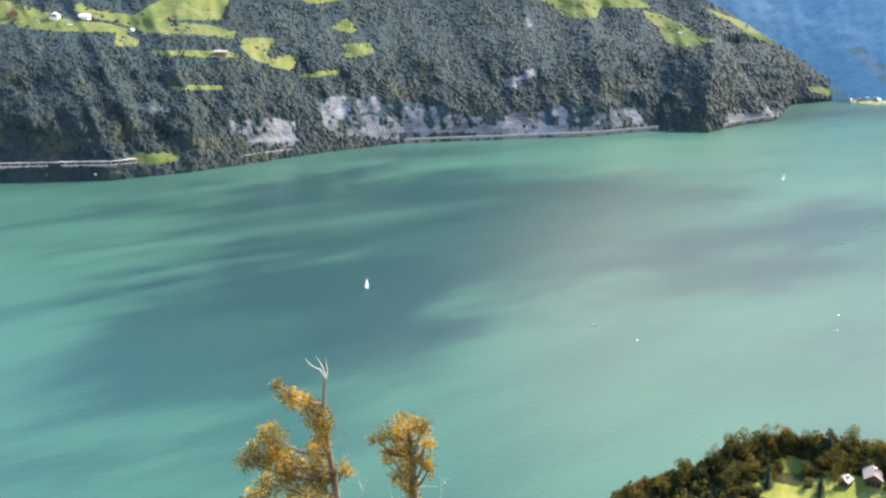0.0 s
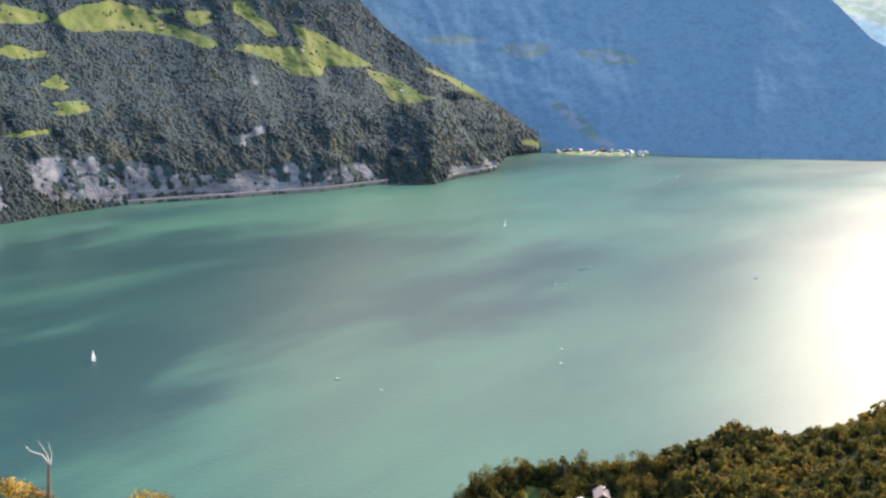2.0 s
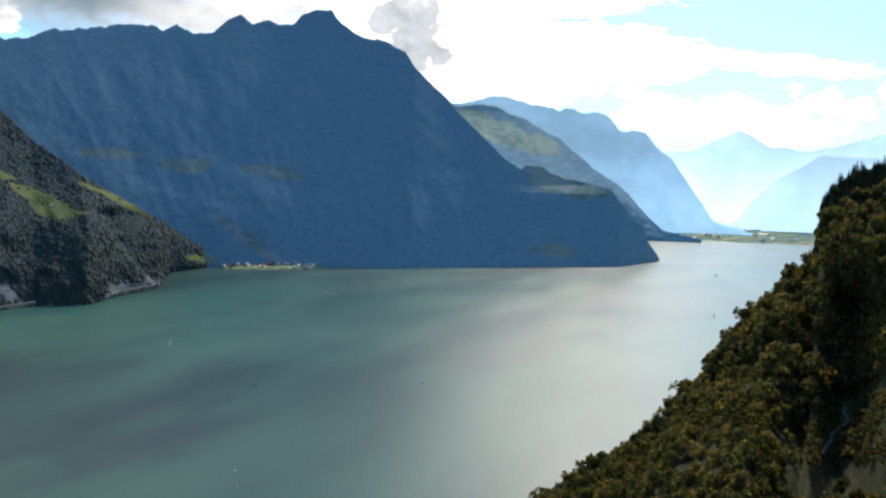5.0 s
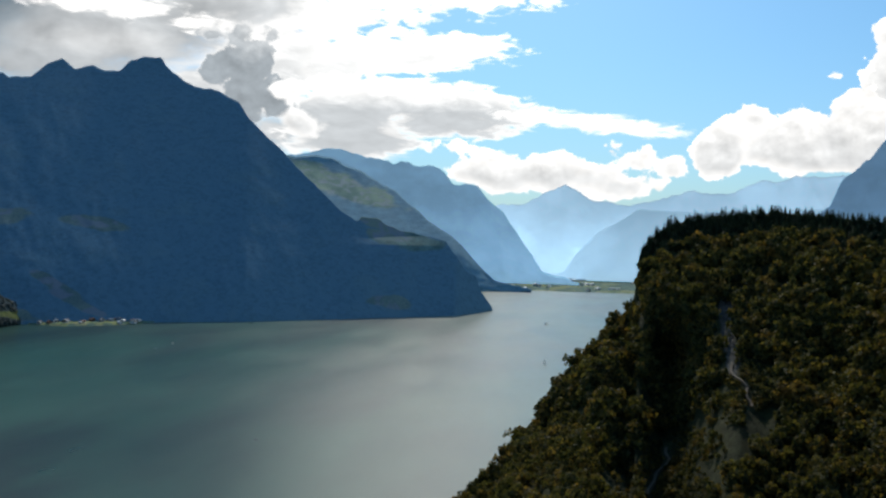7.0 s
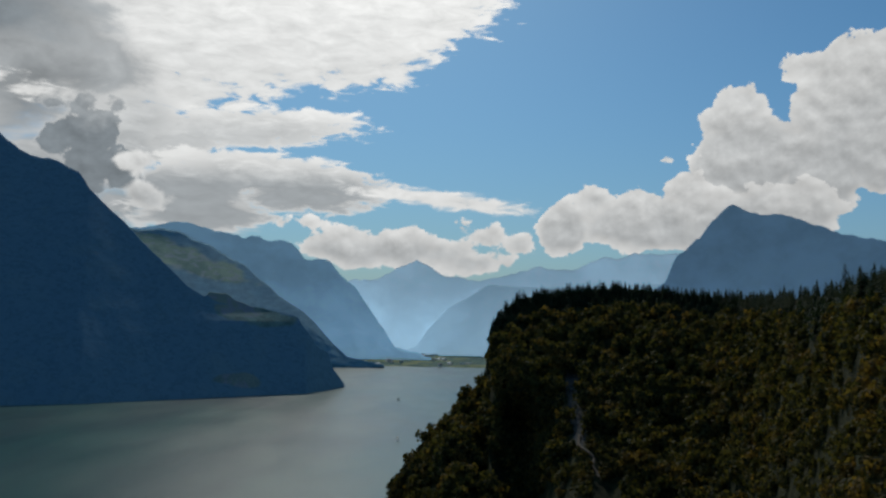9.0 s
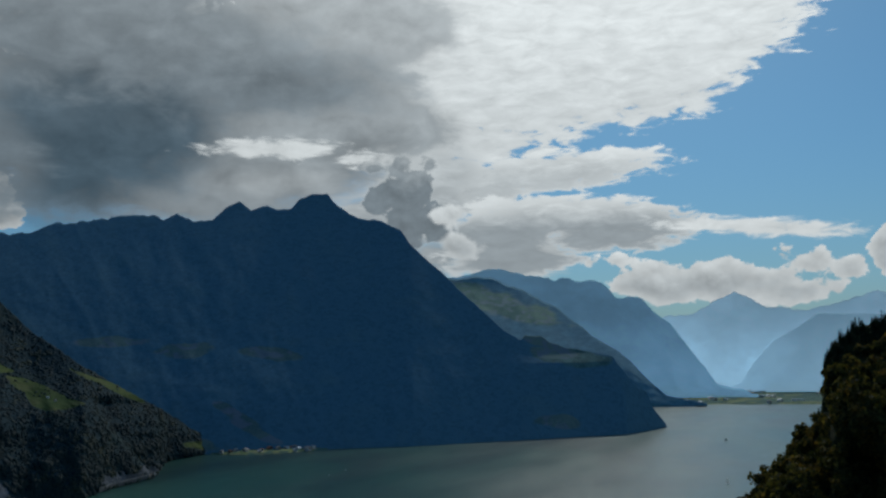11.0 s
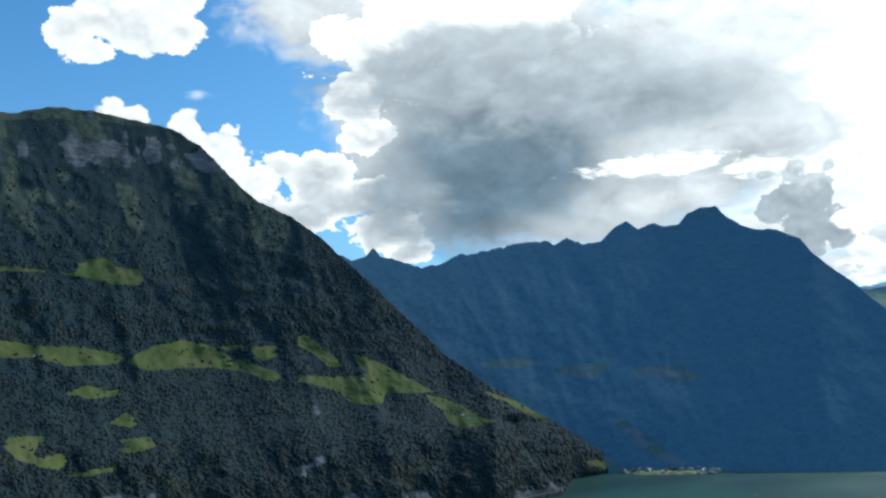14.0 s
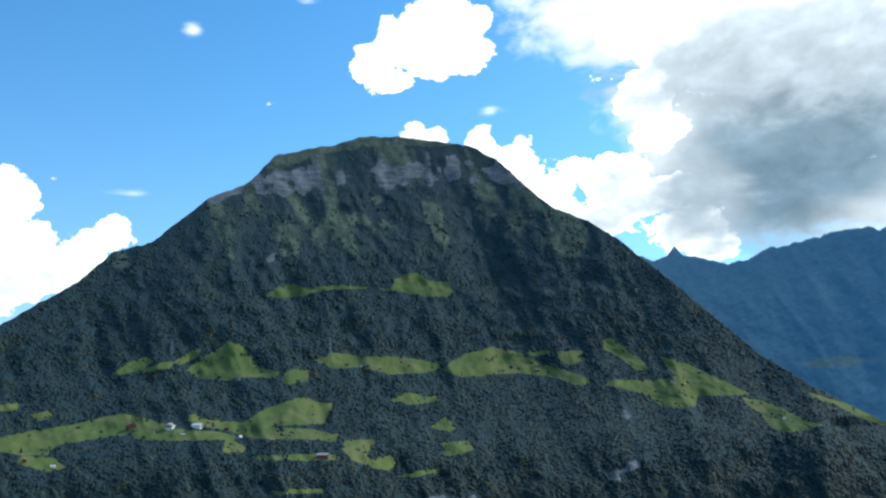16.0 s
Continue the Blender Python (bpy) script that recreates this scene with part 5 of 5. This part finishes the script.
def shore_road(az0, az1, lift, out, label, gallery=False):
    root = thing("lakeside_road", pose(0, 0, 0), label, "road", "stretches of the shore road")
    line = []
    for az in np.arange(az0, az1 + 0.01, 0.25):
        el = float(east.low(np.array(az))) + lift
        x, y, z = east.at(az, el)
        r = math.hypot(x, y) - out
        line.append(((math.sin(radians(az)) * r, math.cos(radians(az)) * r), EYE_Z + r * math.tan(radians(el))))
    part("retaining_wall", ribbon(bmesh.new(), line, out + 8, -5.0, -0.3), M_ROAD_WALL, root, "dark stained retaining wall")
    part("road_deck", ribbon(bmesh.new(), [(((p[0] * (1 + 0.3 / 1300)), p[1] * (1 + 0.3 / 1300)), z) for p, z in line], out + 7, -0.3, 0.2), M_ROAD, root)
    part("parapet", ribbon(bmesh.new(), line, 0.4, -0.3, 1.3), M_ROAD, root, "pale stone parapet")
    if gallery:
        part("gallery_roof", ribbon(bmesh.new(), line, out + 6, 3.6, 4.4), M_ROAD, root, "concrete gallery roof")
        for (x, y), z in line[::2]:
            part("pillar", tube(bmesh.new(), [(x, y, z - 0.2), (x, y, z + 3.7)], [0.5, 0.4], 6), M_ROAD, root)
    return root


M_ROAD_WALL = plain("stained_masonry", (0.16, 0.15, 0.14), 0.9, 0.4, 0.35)
shore_road(-2.5, 13.6, 0.22, 4.0, "pale lakeside road on a retaining wall under cliffs")
shore_road(17.3, 20.4, 0.25, 4.0, "pale lakeside road rounding a rocky headland")
shore_road(-27.5, -19.0, 0.85, 3.0, "road and gallery on the far shore above houses", True)
shore_road(-12.8, -9.5, 0.5, 3.0, "short pale stretch of road between shore trees")


# -- boats --
def sailboat(x, y, size, turn):
    root = thing("sailboat", pose(x, y, 0, 0, 4, turn), "white sailing boat under sail on the lake", "sailboat", "boats on the lake")
    bm = bmesh.new()
    rings = []
    for t, wd, zt in ((-1, 0.30, 0.42), (-0.5, 0.42, 0.36), (0.1, 0.42, 0.36), (0.6, 0.28, 0.42), (1.0, 0.02, 0.52)):
        rings.append([bm.verts.new((wd * a, t * 1.6, z)) for a, z in ((-1, zt), (-0.75, 0.0), (0, -0.18), (0.75, 0.0), (1, zt))])
    for a, b in zip(rings, rings[1:]):
        for i in range(4):
            bm.faces.new((a[i], a[i + 1], b[i + 1], b[i]))
        bm.faces.new((a[0], b[0], b[4], a[4]))
    bm.faces.new(rings[0][::-1])
    part("hull", bm, M_HULL, root)
    part("mast", tube(bmesh.new(), [(0, 0.3, 0.3), (0, 0.3, 5.0)], [0.05, 0.03], 5), M_STEEL, root)
    part("boom", tube(bmesh.new(), [(0, 0.3, 0.9), (0.35, -1.5, 0.95)], [0.04, 0.03], 5), M_STEEL, root)
    for nm, pts in (("mainsail", [(0, 0.25, 0.95), (0, 0.25, 4.9), (0.35, -1.5, 1.0)]), ("jib", [(0, 1.5, 0.55), (0, 0.35, 4.2), (0.3, 0.2, 0.8)])):
        bm = bmesh.new()
        a, b, c = (Vector(p) for p in pts)
        n, grid = 7, {}
        for i in range(n + 1):
            for j in range(n + 1 - i):
                u, v = i / n, j / n
                p = a + (b - a) * u + (c - a) * v
                p.x += 0.9 * (1 - u) * v * (1 - u - v) + 0.25 * v * (1 - v)
                grid[i, j] = bm.verts.new(p)
        for i in range(n):
            for j in range(n - i):
                bm.faces.new((grid[i, j], grid[i + 1, j], grid[i, j + 1]))
                if i + j < n - 1:
                    bm.faces.new((grid[i + 1, j], grid[i + 1, j + 1], grid[i, j + 1]))
        bmesh.ops.solidify(bm, geom=bm.faces[:], thickness=0.03)
        part(nm, bm, M_SAIL, root)
    root.scale = (size, size, size)


def motorboat(x, y, size, turn, mat):
    root = thing("motorboat", pose(x, y, 0, 0, 0, turn), "small motor boat on the open lake", "boat", "boats on the lake")
    bm = bmesh.new()
    rings = []
    for t, wd, zt in ((-1, 0.55, 0.45), (0, 0.6, 0.45), (0.6, 0.42, 0.55), (1.0, 0.03, 0.7)):
        rings.append([bm.verts.new((wd * a, t * 2.0, z)) for a, z in ((-1, zt), (-0.8, 0.0), (0, -0.15), (0.8, 0.0), (1, zt))])
    for a, b in zip(rings, rings[1:]):
        for i in range(4):
            bm.faces.new((a[i], a[i + 1], b[i + 1], b[i]))
        bm.faces.new((a[0], b[0], b[4], a[4]))
    bm.faces.new(rings[0][::-1])
    part("hull", bm, mat, root)
    part("cabin", box(bmesh.new(), (0, 0.1, 0.8), (0.8, 1.3, 0.7), 0.08), M_HULL, root)
    part("windscreen", box(bmesh.new(), (0, 0.78, 0.85), (0.7, 0.06, 0.4)), M_PANE, root)
    root.scale = (size, size, size)


def afloat(az, el):
    r = EYE_Z / math.tan(radians(-el))
    return math.sin(radians(az)) * r, math.cos(radians(az)) * r


sailboat(*afloat(-5.1, -17.9), 1.35, 35)
sailboat(*afloat(21.05, -10.35), 1.5, -60)
sailboat(*afloat(55.0, -7.9), 1.7, 80)
M_DARK_HULL = plain("dark_hull", (0.06, 0.07, 0.09), 0.4, 1.0, 0.1)
for az, el, s, turn, mat in ((10.1, -20.1, 0.8, 70, M_DARK_HULL), (25.0, -18.0, 0.5, 20, M_HULL), (25.0, -18.9, 0.5, 110, M_HULL), (36.8, -12.8, 0.9, 60, M_DARK_HULL),
                             (30.7, -7.2, 1.2, 10, M_HULL), (31.7, -6.9, 1.2, 80, M_HULL), (55.0, -5.4, 3.0, 100, M_HULL), (13.0, -20.8, 0.4, 30, M_HULL)):
    motorboat(*afloat(az, el), s, turn, mat)


# -- the mast on the meadow --
def pylon(m, h):
    root = thing("pylon", m, "slender grey steel lattice mast on the meadow edge", "mast")
    w = h * 0.055
    for sx_, sy_ in ((-1, -1), (1, -1), (1, 1), (-1, 1)):
        part("leg", tube(bmesh.new(), [(sx_ * w, sy_ * w, -1), (sx_ * w * 0.35, sy_ * w * 0.35, h)], [0.32, 0.2], 5), M_STEEL, root)
    for k in range(9):
        f0, f1 = k / 9, (k + 1) / 9
        a, b = w * (1 - 0.65 * f0), w * (1 - 0.65 * f1)
        bm = bmesh.new()
        for s in (-1, 1):
            tube(bm, [(-a * s, -a, f0 * h), (b * s, -b, f1 * h)], [0.14, 0.14], 4)
            tube(bm, [(-a * s, a, f0 * h), (b * s, b, f1 * h)], [0.14, 0.14], 4)
        part("brace", bm, M_STEEL, root)
    for z, half in ((0.72, 0.12), (0.84, 0.15), (0.95, 0.10)):
        part("crossarm", tube(bmesh.new(), [(-h * half, 0, h * z), (0, 0, h * z + 0.6), (h * half, 0, h * z)], [0.12, 0.3, 0.12], 5), M_STEEL, root)


pylon(on_east(-13.0, 2.95, 10), 36)
pylon(on_east(-22.6, 3.4, 10), 22)


# -- single trees --
def tree(seed, height, radius, leaf_mat, label, category="tree", leaves=900, leaf=0.07):
    """A tapered trunk with limbs and an uneven crown of small leaf clumps."""
    r = random.Random(seed)
    root = thing("tree", pose(0, 0, 0), label, category)
    bm = bmesh.new()
    tube(bm, [(0, 0, -1.0), (0.1, 0, height * 0.3), (-0.1, 0.1, height * 0.65), (0, 0, height * 0.92)], [0.05 * radius + 0.12, 0.04 * radius + 0.09, 0.07, 0.03], 7)
    for k in range(7):
        a, z = r.uniform(0, 6.28), height * r.uniform(0.3, 0.75)
        l = radius * r.uniform(0.5, 0.8)
        tube(bm, [(0, 0, z), (math.cos(a) * l * 0.6, math.sin(a) * l * 0.6, z + l * 0.3), (math.cos(a) * l, math.sin(a) * l, z + l * 0.7)], [0.09, 0.06, 0.02], 5)
    part("trunk", bm, M_BARK, root)
    vs, fs = crown_template(seed + 90, leaves, leaf)
    vs = vs * (radius, radius, height * 0.42) + (0, 0, height * 0.1)
    me = bpy.data.meshes.new("crown")
    me.from_pydata(vs.tolist(), [], fs.tolist())
    me.materials.append(leaf_mat)
    crown = new("crown", me)
    crown.parent = root
    return root


def conifer(seed, height, radius, label):
    """A spruce: a straight stem and whorls of drooping boughs set with needle sprays."""
    r = random.Random(seed)
    root = thing("tree", pose(0, 0, 0), label, "conifer")
    part("trunk", tube(bmesh.new(), [(0, 0, -1), (0, 0, height * 0.5), (0, 0, height)], [height * 0.018, height * 0.011, 0.02], 7), M_BARK, root)
    vs, fs = [], []
    z = height * 0.08
    while z < height * 0.97:
        l = radius * (1 - z / height) ** 0.85 * r.uniform(0.8, 1.15) + 0.1
        for k in range(7):
            a = r.uniform(0, 6.28)
            for q in range(5):
                t = (q + 0.6) / 5
                s = 0.16 * radius * (1.15 - 0.6 * t) * (0.5 + 0.5 * l / radius)
                c = np.array((math.cos(a) * l * t, math.sin(a) * l * t, z - 0.28 * l * t * t))
                side = np.array((-math.sin(a), math.cos(a), 0))
                out = np.array((math.cos(a), math.sin(a), -0.5))
                o = len(vs)
                vs += [c + side * s, c + out * s * 1.2, c - side * s, c - out * s * 0.3 + (0, 0, 0.25 * s)]
                fs += [(o, o + 1, o + 2), (o, o + 2, o + 3)]
        z += height * 0.045
    me = bpy.data.meshes.new("crown")
    me.from_pydata([tuple(map(float, v)) for v in vs], [], fs)
    me.materials.append(M_CONIFER)
    crown = new("crown", me)
    crown.parent = root
    return root


def stand(ob, az, el, size, turn=0.0, group=""):
    x, y, z = hill_at(az, el)
    ob.matrix_world = pose(x, y, z - 0.3, 0, 0, turn)
    ob.scale = (size, size, size)
    if group:
        tagged(ob, group=group)
    return ob


rt = random.Random(3)
broad = [tree(k, 9.0 + k, 3.4 + 0.3 * k, M_NEAR_LEAF, "broad-leaved tree with a rounded green-gold crown by the lake") for k in range(3)]
spruce = [conifer(k, 9.0 + 1.2 * k, 3.1, "dark green spruce rising from the wooded hill") for k in range(3)]
POINT = [(13.5, 0.9), (15.2, 0.9), (16.6, 0.6), (17.6, 0.8), (18.6, 0.5), (19.5, 0.6), (20.5, 0.5), (21.6, 0.4), (22.8, 0.5), (24.2, 0.4), (25.4, 0.5), (26.6, 0.4), (28.0, 0.4), (29.3, 0.5), (30.6, 0.5), (31.6, 0.9),
         (20.8, 2.0), (22.0, 2.6), (25.8, 1.7), (26.0, 2.4), (29.6, 1.9), (30.4, 1.4), (31.2, 2.0), (19.6, 2.2), (25.2, 2.9), (29.9, 2.7)]
for i, (az, d) in enumerate(POINT):
    src = broad[i % 3] if i % 7 != 3 else spruce[i % 3]
    ob = src if i < 3 else copy_thing(src, pose(0, 0, 0))
    stand(ob, az, float(hill_edge(np.array(az))) - d, rt.uniform(0.7, 1.05), rt.uniform(0, 360), "trees on the wooded point")
for i in range(90):
    az = 61.1 + 18 * (i + rt.random() * 0.9) / 90
    ob = spruce[i] if i < 3 else copy_thing(spruce[i % 3], pose(0, 0, 0))
    stand(ob, az, float(hill_edge(np.array(az))) - rt.uniform(0.0, 0.4), rt.uniform(0.3, 0.68), rt.uniform(0, 360), "spruces along the hilltop")
stand(copy_thing(spruce[2], pose(0, 0, 0)), 81.8, 1.0, 0.85, 40, "spruces along the hilltop")
stand(copy_thing(spruce[1], pose(0, 0, 0)), 82.6, 0.6, 0.9, 140, "spruces along the hilltop")

# -- the chalet on the wooded point --
cx_, cy_, cz_ = hill_at(28.1, -27.05)
chalet = house(pose(cx_, cy_, cz_, 0, 0, facing(cx_, cy_, 8)), 5.2, 6.6, 2.8, 34, M_TIMBER, M_ROOF_P, "timber chalet with a pale pinkish roof among lakeside trees", group="houses on the wooded point")
cx_, cy_, cz_ = hill_at(26.6, -27.5)
shed = house(pose(cx_, cy_, cz_, 0, 0, facing(cx_, cy_, -20)), 3.4, 4.2, 2.0, 30, M_TIMBER, M_ROOF_G, "small timber shed with a grey roof beside the chalet", group="houses on the wooded point")


# -- footpaths and the stony chute on the hill --
def footpath(points, width, label):
    bm, rows = bmesh.new(), []
    for (a0, e0), (a1, e1) in zip(points, points[1:]):
        for k in range(8):
            t = k / 8
            a, e = a0 + (a1 - a0) * t, e0 + (e1 - e0) * t
            a += 0.12 * math.sin(e * 5)
            p = Vector(hill_at(a, e))
            side = Vector((math.cos(radians(a)), -math.sin(radians(a)), 0)) * width / 2
            back = (-p.xy.normalized()).to_3d() * 0.5
            rows.append([bm.verts.new(p - side + back + Vector((0, 0, 1.0))), bm.verts.new(p + side + back + Vector((0, 0, 1.0))), bm.verts.new(p + side - Vector((0, 0, 1))), bm.verts.new(p - side - Vector((0, 0, 1)))])
    for p, q in zip(rows, rows[1:]):
        for i in range(4):
            bm.faces.new((p[i], p[(i + 1) % 4], q[(i + 1) % 4], q[i]))
    me = bpy.data.meshes.new("footpath")
    bm.to_mesh(me)
    bm.free()
    me.materials.append(M_PATH)
    tagged(new("footpath", me), label, "path", "paths on the hill", "structure")


footpath([(66.25, -7.31), (66.53, -8.07), (67.27, -8.75), (67.49, -10.0)], 0.9, "pale earthen footpath through scrub on the hill")
footpath([(62.65, -12.63), (62.77, -13.29), (62.19, -14.17), (61.69, -14.87), (61.64, -15.6)], 1.1, "pale earthen footpath winding down a cleared slope")


def stones(name, spots_, sizes, mat, label):
    tmpl = []
    for k in range(4):
        r = np.random.RandomState(k + 70)
        v, f = blob_template(k + 60)
        v = (v - (0, 0, 0.9)) * (0.8, 0.8, 0.55) * r.uniform(0.7, 1.2, v.shape)
        tmpl.append((v, f))
    return scatter(name, spots_, sizes, tmpl, mat, label, "rubble")


rq = np.random.RandomState(8)
sa, se = np.interp(rq.uniform(0, 1, 260), [0, 0.5, 1], [66.0, 66.0, 66.4]) + rq.normal(0, 0.22, 260), rq.uniform(-7.4, -3.9, 260)
stones("stone_chute", np.stack(place(sa, se, hill_reach(sa, se)), -1), rq.uniform(0.3, 0.9, 260), M_STONE, "pale stone rubble in a chute between trees")
sa, se = np.concatenate([67.7 + rq.normal(0, 0.9, 1200), 62.7 + rq.normal(0, 2.2, 1800)]), np.concatenate([rq.uniform(-11, -6, 1200), rq.uniform(-18, -11, 1800)])
keep = blotch(sa, se, PALE_G) > 0.42
for line in ([(66.25, -7.31), (66.53, -8.07), (67.27, -8.75), (67.49, -10.0)], [(62.65, -12.63), (62.77, -13.29), (62.19, -14.17), (61.69, -14.87), (61.64, -15.6)]):  # the paths stay clear
    k = np.array(line)
    keep &= np.abs(sa - np.interp(-se, -k[:, 1], k[:, 0])) > 0.3
sa, se = sa[keep], se[keep]
scatter("clearing_scrub", np.stack(place(sa, se, hill_reach(sa, se)), -1), rq.uniform(0.4, 1.3, len(sa)), [crown_template(k + 140, 40, 0.42) for k in range(4)], M_NEAR_LEAF, "low scrub and brambles on the cleared slope", "scrub")


# -- the two golden tree tops in front of the viewpoint --
def golden_top(x, y, base_z, stem, clumps, twigs, seed, label):
    rg = np.random.RandomState(seed)
    root = thing("tree", pose(x, y, base_z), label, "tree", "tree tops below the viewpoint")
    part("trunk", tube(bmesh.new(), [(a, b, c) for a, b, c, _ in stem], [q for *_, q in stem], 9), M_BARK, root)
    for cxx, czz, rx, rz in clumps:
        bm = bmesh.new()
        near_z = min(czz - 0.1, stem[-1][2] - 0.2)
        sxx = float(np.interp(near_z - 0.3, [s[2] for s in stem], [s[0] for s in stem]))
        tube(bm, [(sxx, 0, near_z - 0.35), ((sxx + cxx) / 2, rg.uniform(-0.2, 0.2), near_z - 0.22), (cxx, 0, czz)], [0.045, 0.03, 0.012], 5)
        part("limb", bm, M_BARK, root)
    for pts in twigs:
        part("dead_branch", tube(bmesh.new(), [(p[0], 0.05, p[1]) for p in pts], [0.014 - 0.010 * i / (len(pts) - 1) for i in range(len(pts))], 5), M_DEAD, root, "bare silvery dead branch")
    vs, fs = [], []
    for cxx, czz, rx, rz in clumps:
        for b in range(max(8, int(120 * rx * rz / 0.09))):
            d = rg.normal(size=3)
            d *= rg.uniform(0.35, 1.0) / np.linalg.norm(d)
            c = np.array((cxx, 0, czz)) + d * (rx, max(rx, rz) * 0.9, rz)
            out = np.array((d[0], d[1], d[2] * 0.3 - 0.55)) + rg.normal(size=3) * 0.35
            out /= np.linalg.norm(out)
            for q in range(9):
                p = c + out * (q * 0.016 - 0.07) + rg.normal(size=3) * 0.02
                t = np.cross(out, rg.normal(size=3))
                t /= np.linalg.norm(t)
                l, wd = rg.uniform(0.034, 0.056), 0.011
                tip = t * l + out * l * 0.6
                sd = np.cross(tip, rg.normal(size=3))
                sd *= wd / np.linalg.norm(sd)
                o = len(vs)
                vs += [p, p + tip * 0.5 + sd, p + tip, p + tip * 0.5 - sd]
                fs += [(o, o + 1, o + 2), (o, o + 2, o + 3)]
    me = bpy.data.meshes.new("foliage")
    me.from_pydata([tuple(map(float, v)) for v in vs], [], fs)
    me.materials.append(M_GOLD_LEAF)
    ob = new("foliage", me)
    ob.parent = root
    return root


GOLD_1 = [(-1.19, 9.39, 0.17, 0.12), (-0.99, 9.16, 0.26, 0.18), (-0.7, 9.03, 0.41, 0.2), (-0.42, 8.71, 0.37, 0.33), (-0.3, 8.33, 0.26, 0.41), (-0.45, 7.87, 0.26, 0.39), (-1.38, 8.26, 0.33, 0.31), (-1.58, 7.87, 0.47, 0.34),
          (-1.89, 7.63, 0.31, 0.19), (-1.17, 7.67, 0.47, 0.4), (-0.78, 7.28, 0.54, 0.42), (-1.44, 7.14, 0.43, 0.27), (-0.36, 7.21, 0.31, 0.45), (0.07, 7.45, 0.28, 0.18), (-1.76, 6.81, 0.36, 0.16), (-0.9, 6.5, 0.8, 0.4), (-0.1, 6.2, 0.7, 0.4), (-1.0, 5.4, 1.0, 0.5)]
GOLD_2 = [(-0.05, 8.52, 0.42, 0.21), (0.24, 8.42, 0.31, 0.2), (-0.41, 8.26, 0.36, 0.16), (-0.7, 8.16, 0.21, 0.1), (0.36, 8.07, 0.23, 0.15), (-0.12, 8.07, 0.34, 0.31), (-0.41, 7.8, 0.26, 0.21), (0.0, 7.67, 0.26, 0.34),
          (0.3, 7.67, 0.21, 0.27), (-0.24, 7.34, 0.21, 0.24), (-0.01, 7.14, 0.24, 0.32), (0.41, 7.47, 0.1, 0.19), (0.0, 6.4, 0.5, 0.4), (-0.2, 5.7, 0.7, 0.5)]
base_1, base_2 = hill_at(-7.4, -44.6), hill_at(-2.4, -44.6)
golden_top(-2.2, 17.0, 163.0, [(0.35, 0, base_1[2] - 166.0, 0.22), (0.2, 0, 3.0, 0.14), (0.0, 0, 6.3, 0.085), (-0.15, 0, 7.6, 0.06), (-0.28, 0, 8.6, 0.045), (-0.24, 0, 9.3, 0.032), (-0.22, 0, 9.55, 0.022)], GOLD_1,
           [[(-0.2, 9.5), (-0.32, 9.72), (-0.52, 9.82), (-0.6, 9.95)], [(-0.2, 9.5), (-0.25, 9.75), (-0.38, 10.0)], [(-0.2, 9.5), (-0.16, 9.7), (-0.2, 9.95)], [(-0.05, 7.3), (0.1, 7.7), (0.2, 7.95)], [(0.1, 7.7), (0.25, 7.8)],
            [(-0.2, 8.0), (-0.02, 8.1), (0.05, 8.25)], [(0.1, 6.3), (0.5, 6.9), (0.62, 7.25)], [(0.5, 6.9), (0.4, 7.2)]], 1, "golden-lit yew-like tree top with a bare forked tip below the viewpoint")
golden_top(-0.7, 17.0, 163.0, [(0.1, 0, base_2[2] - 166.0, 0.18), (0.1, 0, 3.0, 0.14), (0.1, 0, 6.3, 0.1), (0.06, 0, 7.6, 0.07), (0.0, 0, 8.4, 0.04)], GOLD_2,
           [[(0.1, 7.0), (0.35, 7.05), (0.58, 7.02)], [(0.6, 6.3), (0.68, 7.0), (0.66, 7.2), (0.85, 7.22)], [(0.66, 7.2), (0.78, 7.1)], [(0.1, 7.9), (0.3, 8.05)], [(-0.3, 6.2), (-0.4, 6.9)]], 2, "golden-lit tree top with drooping sprays below the viewpoint")
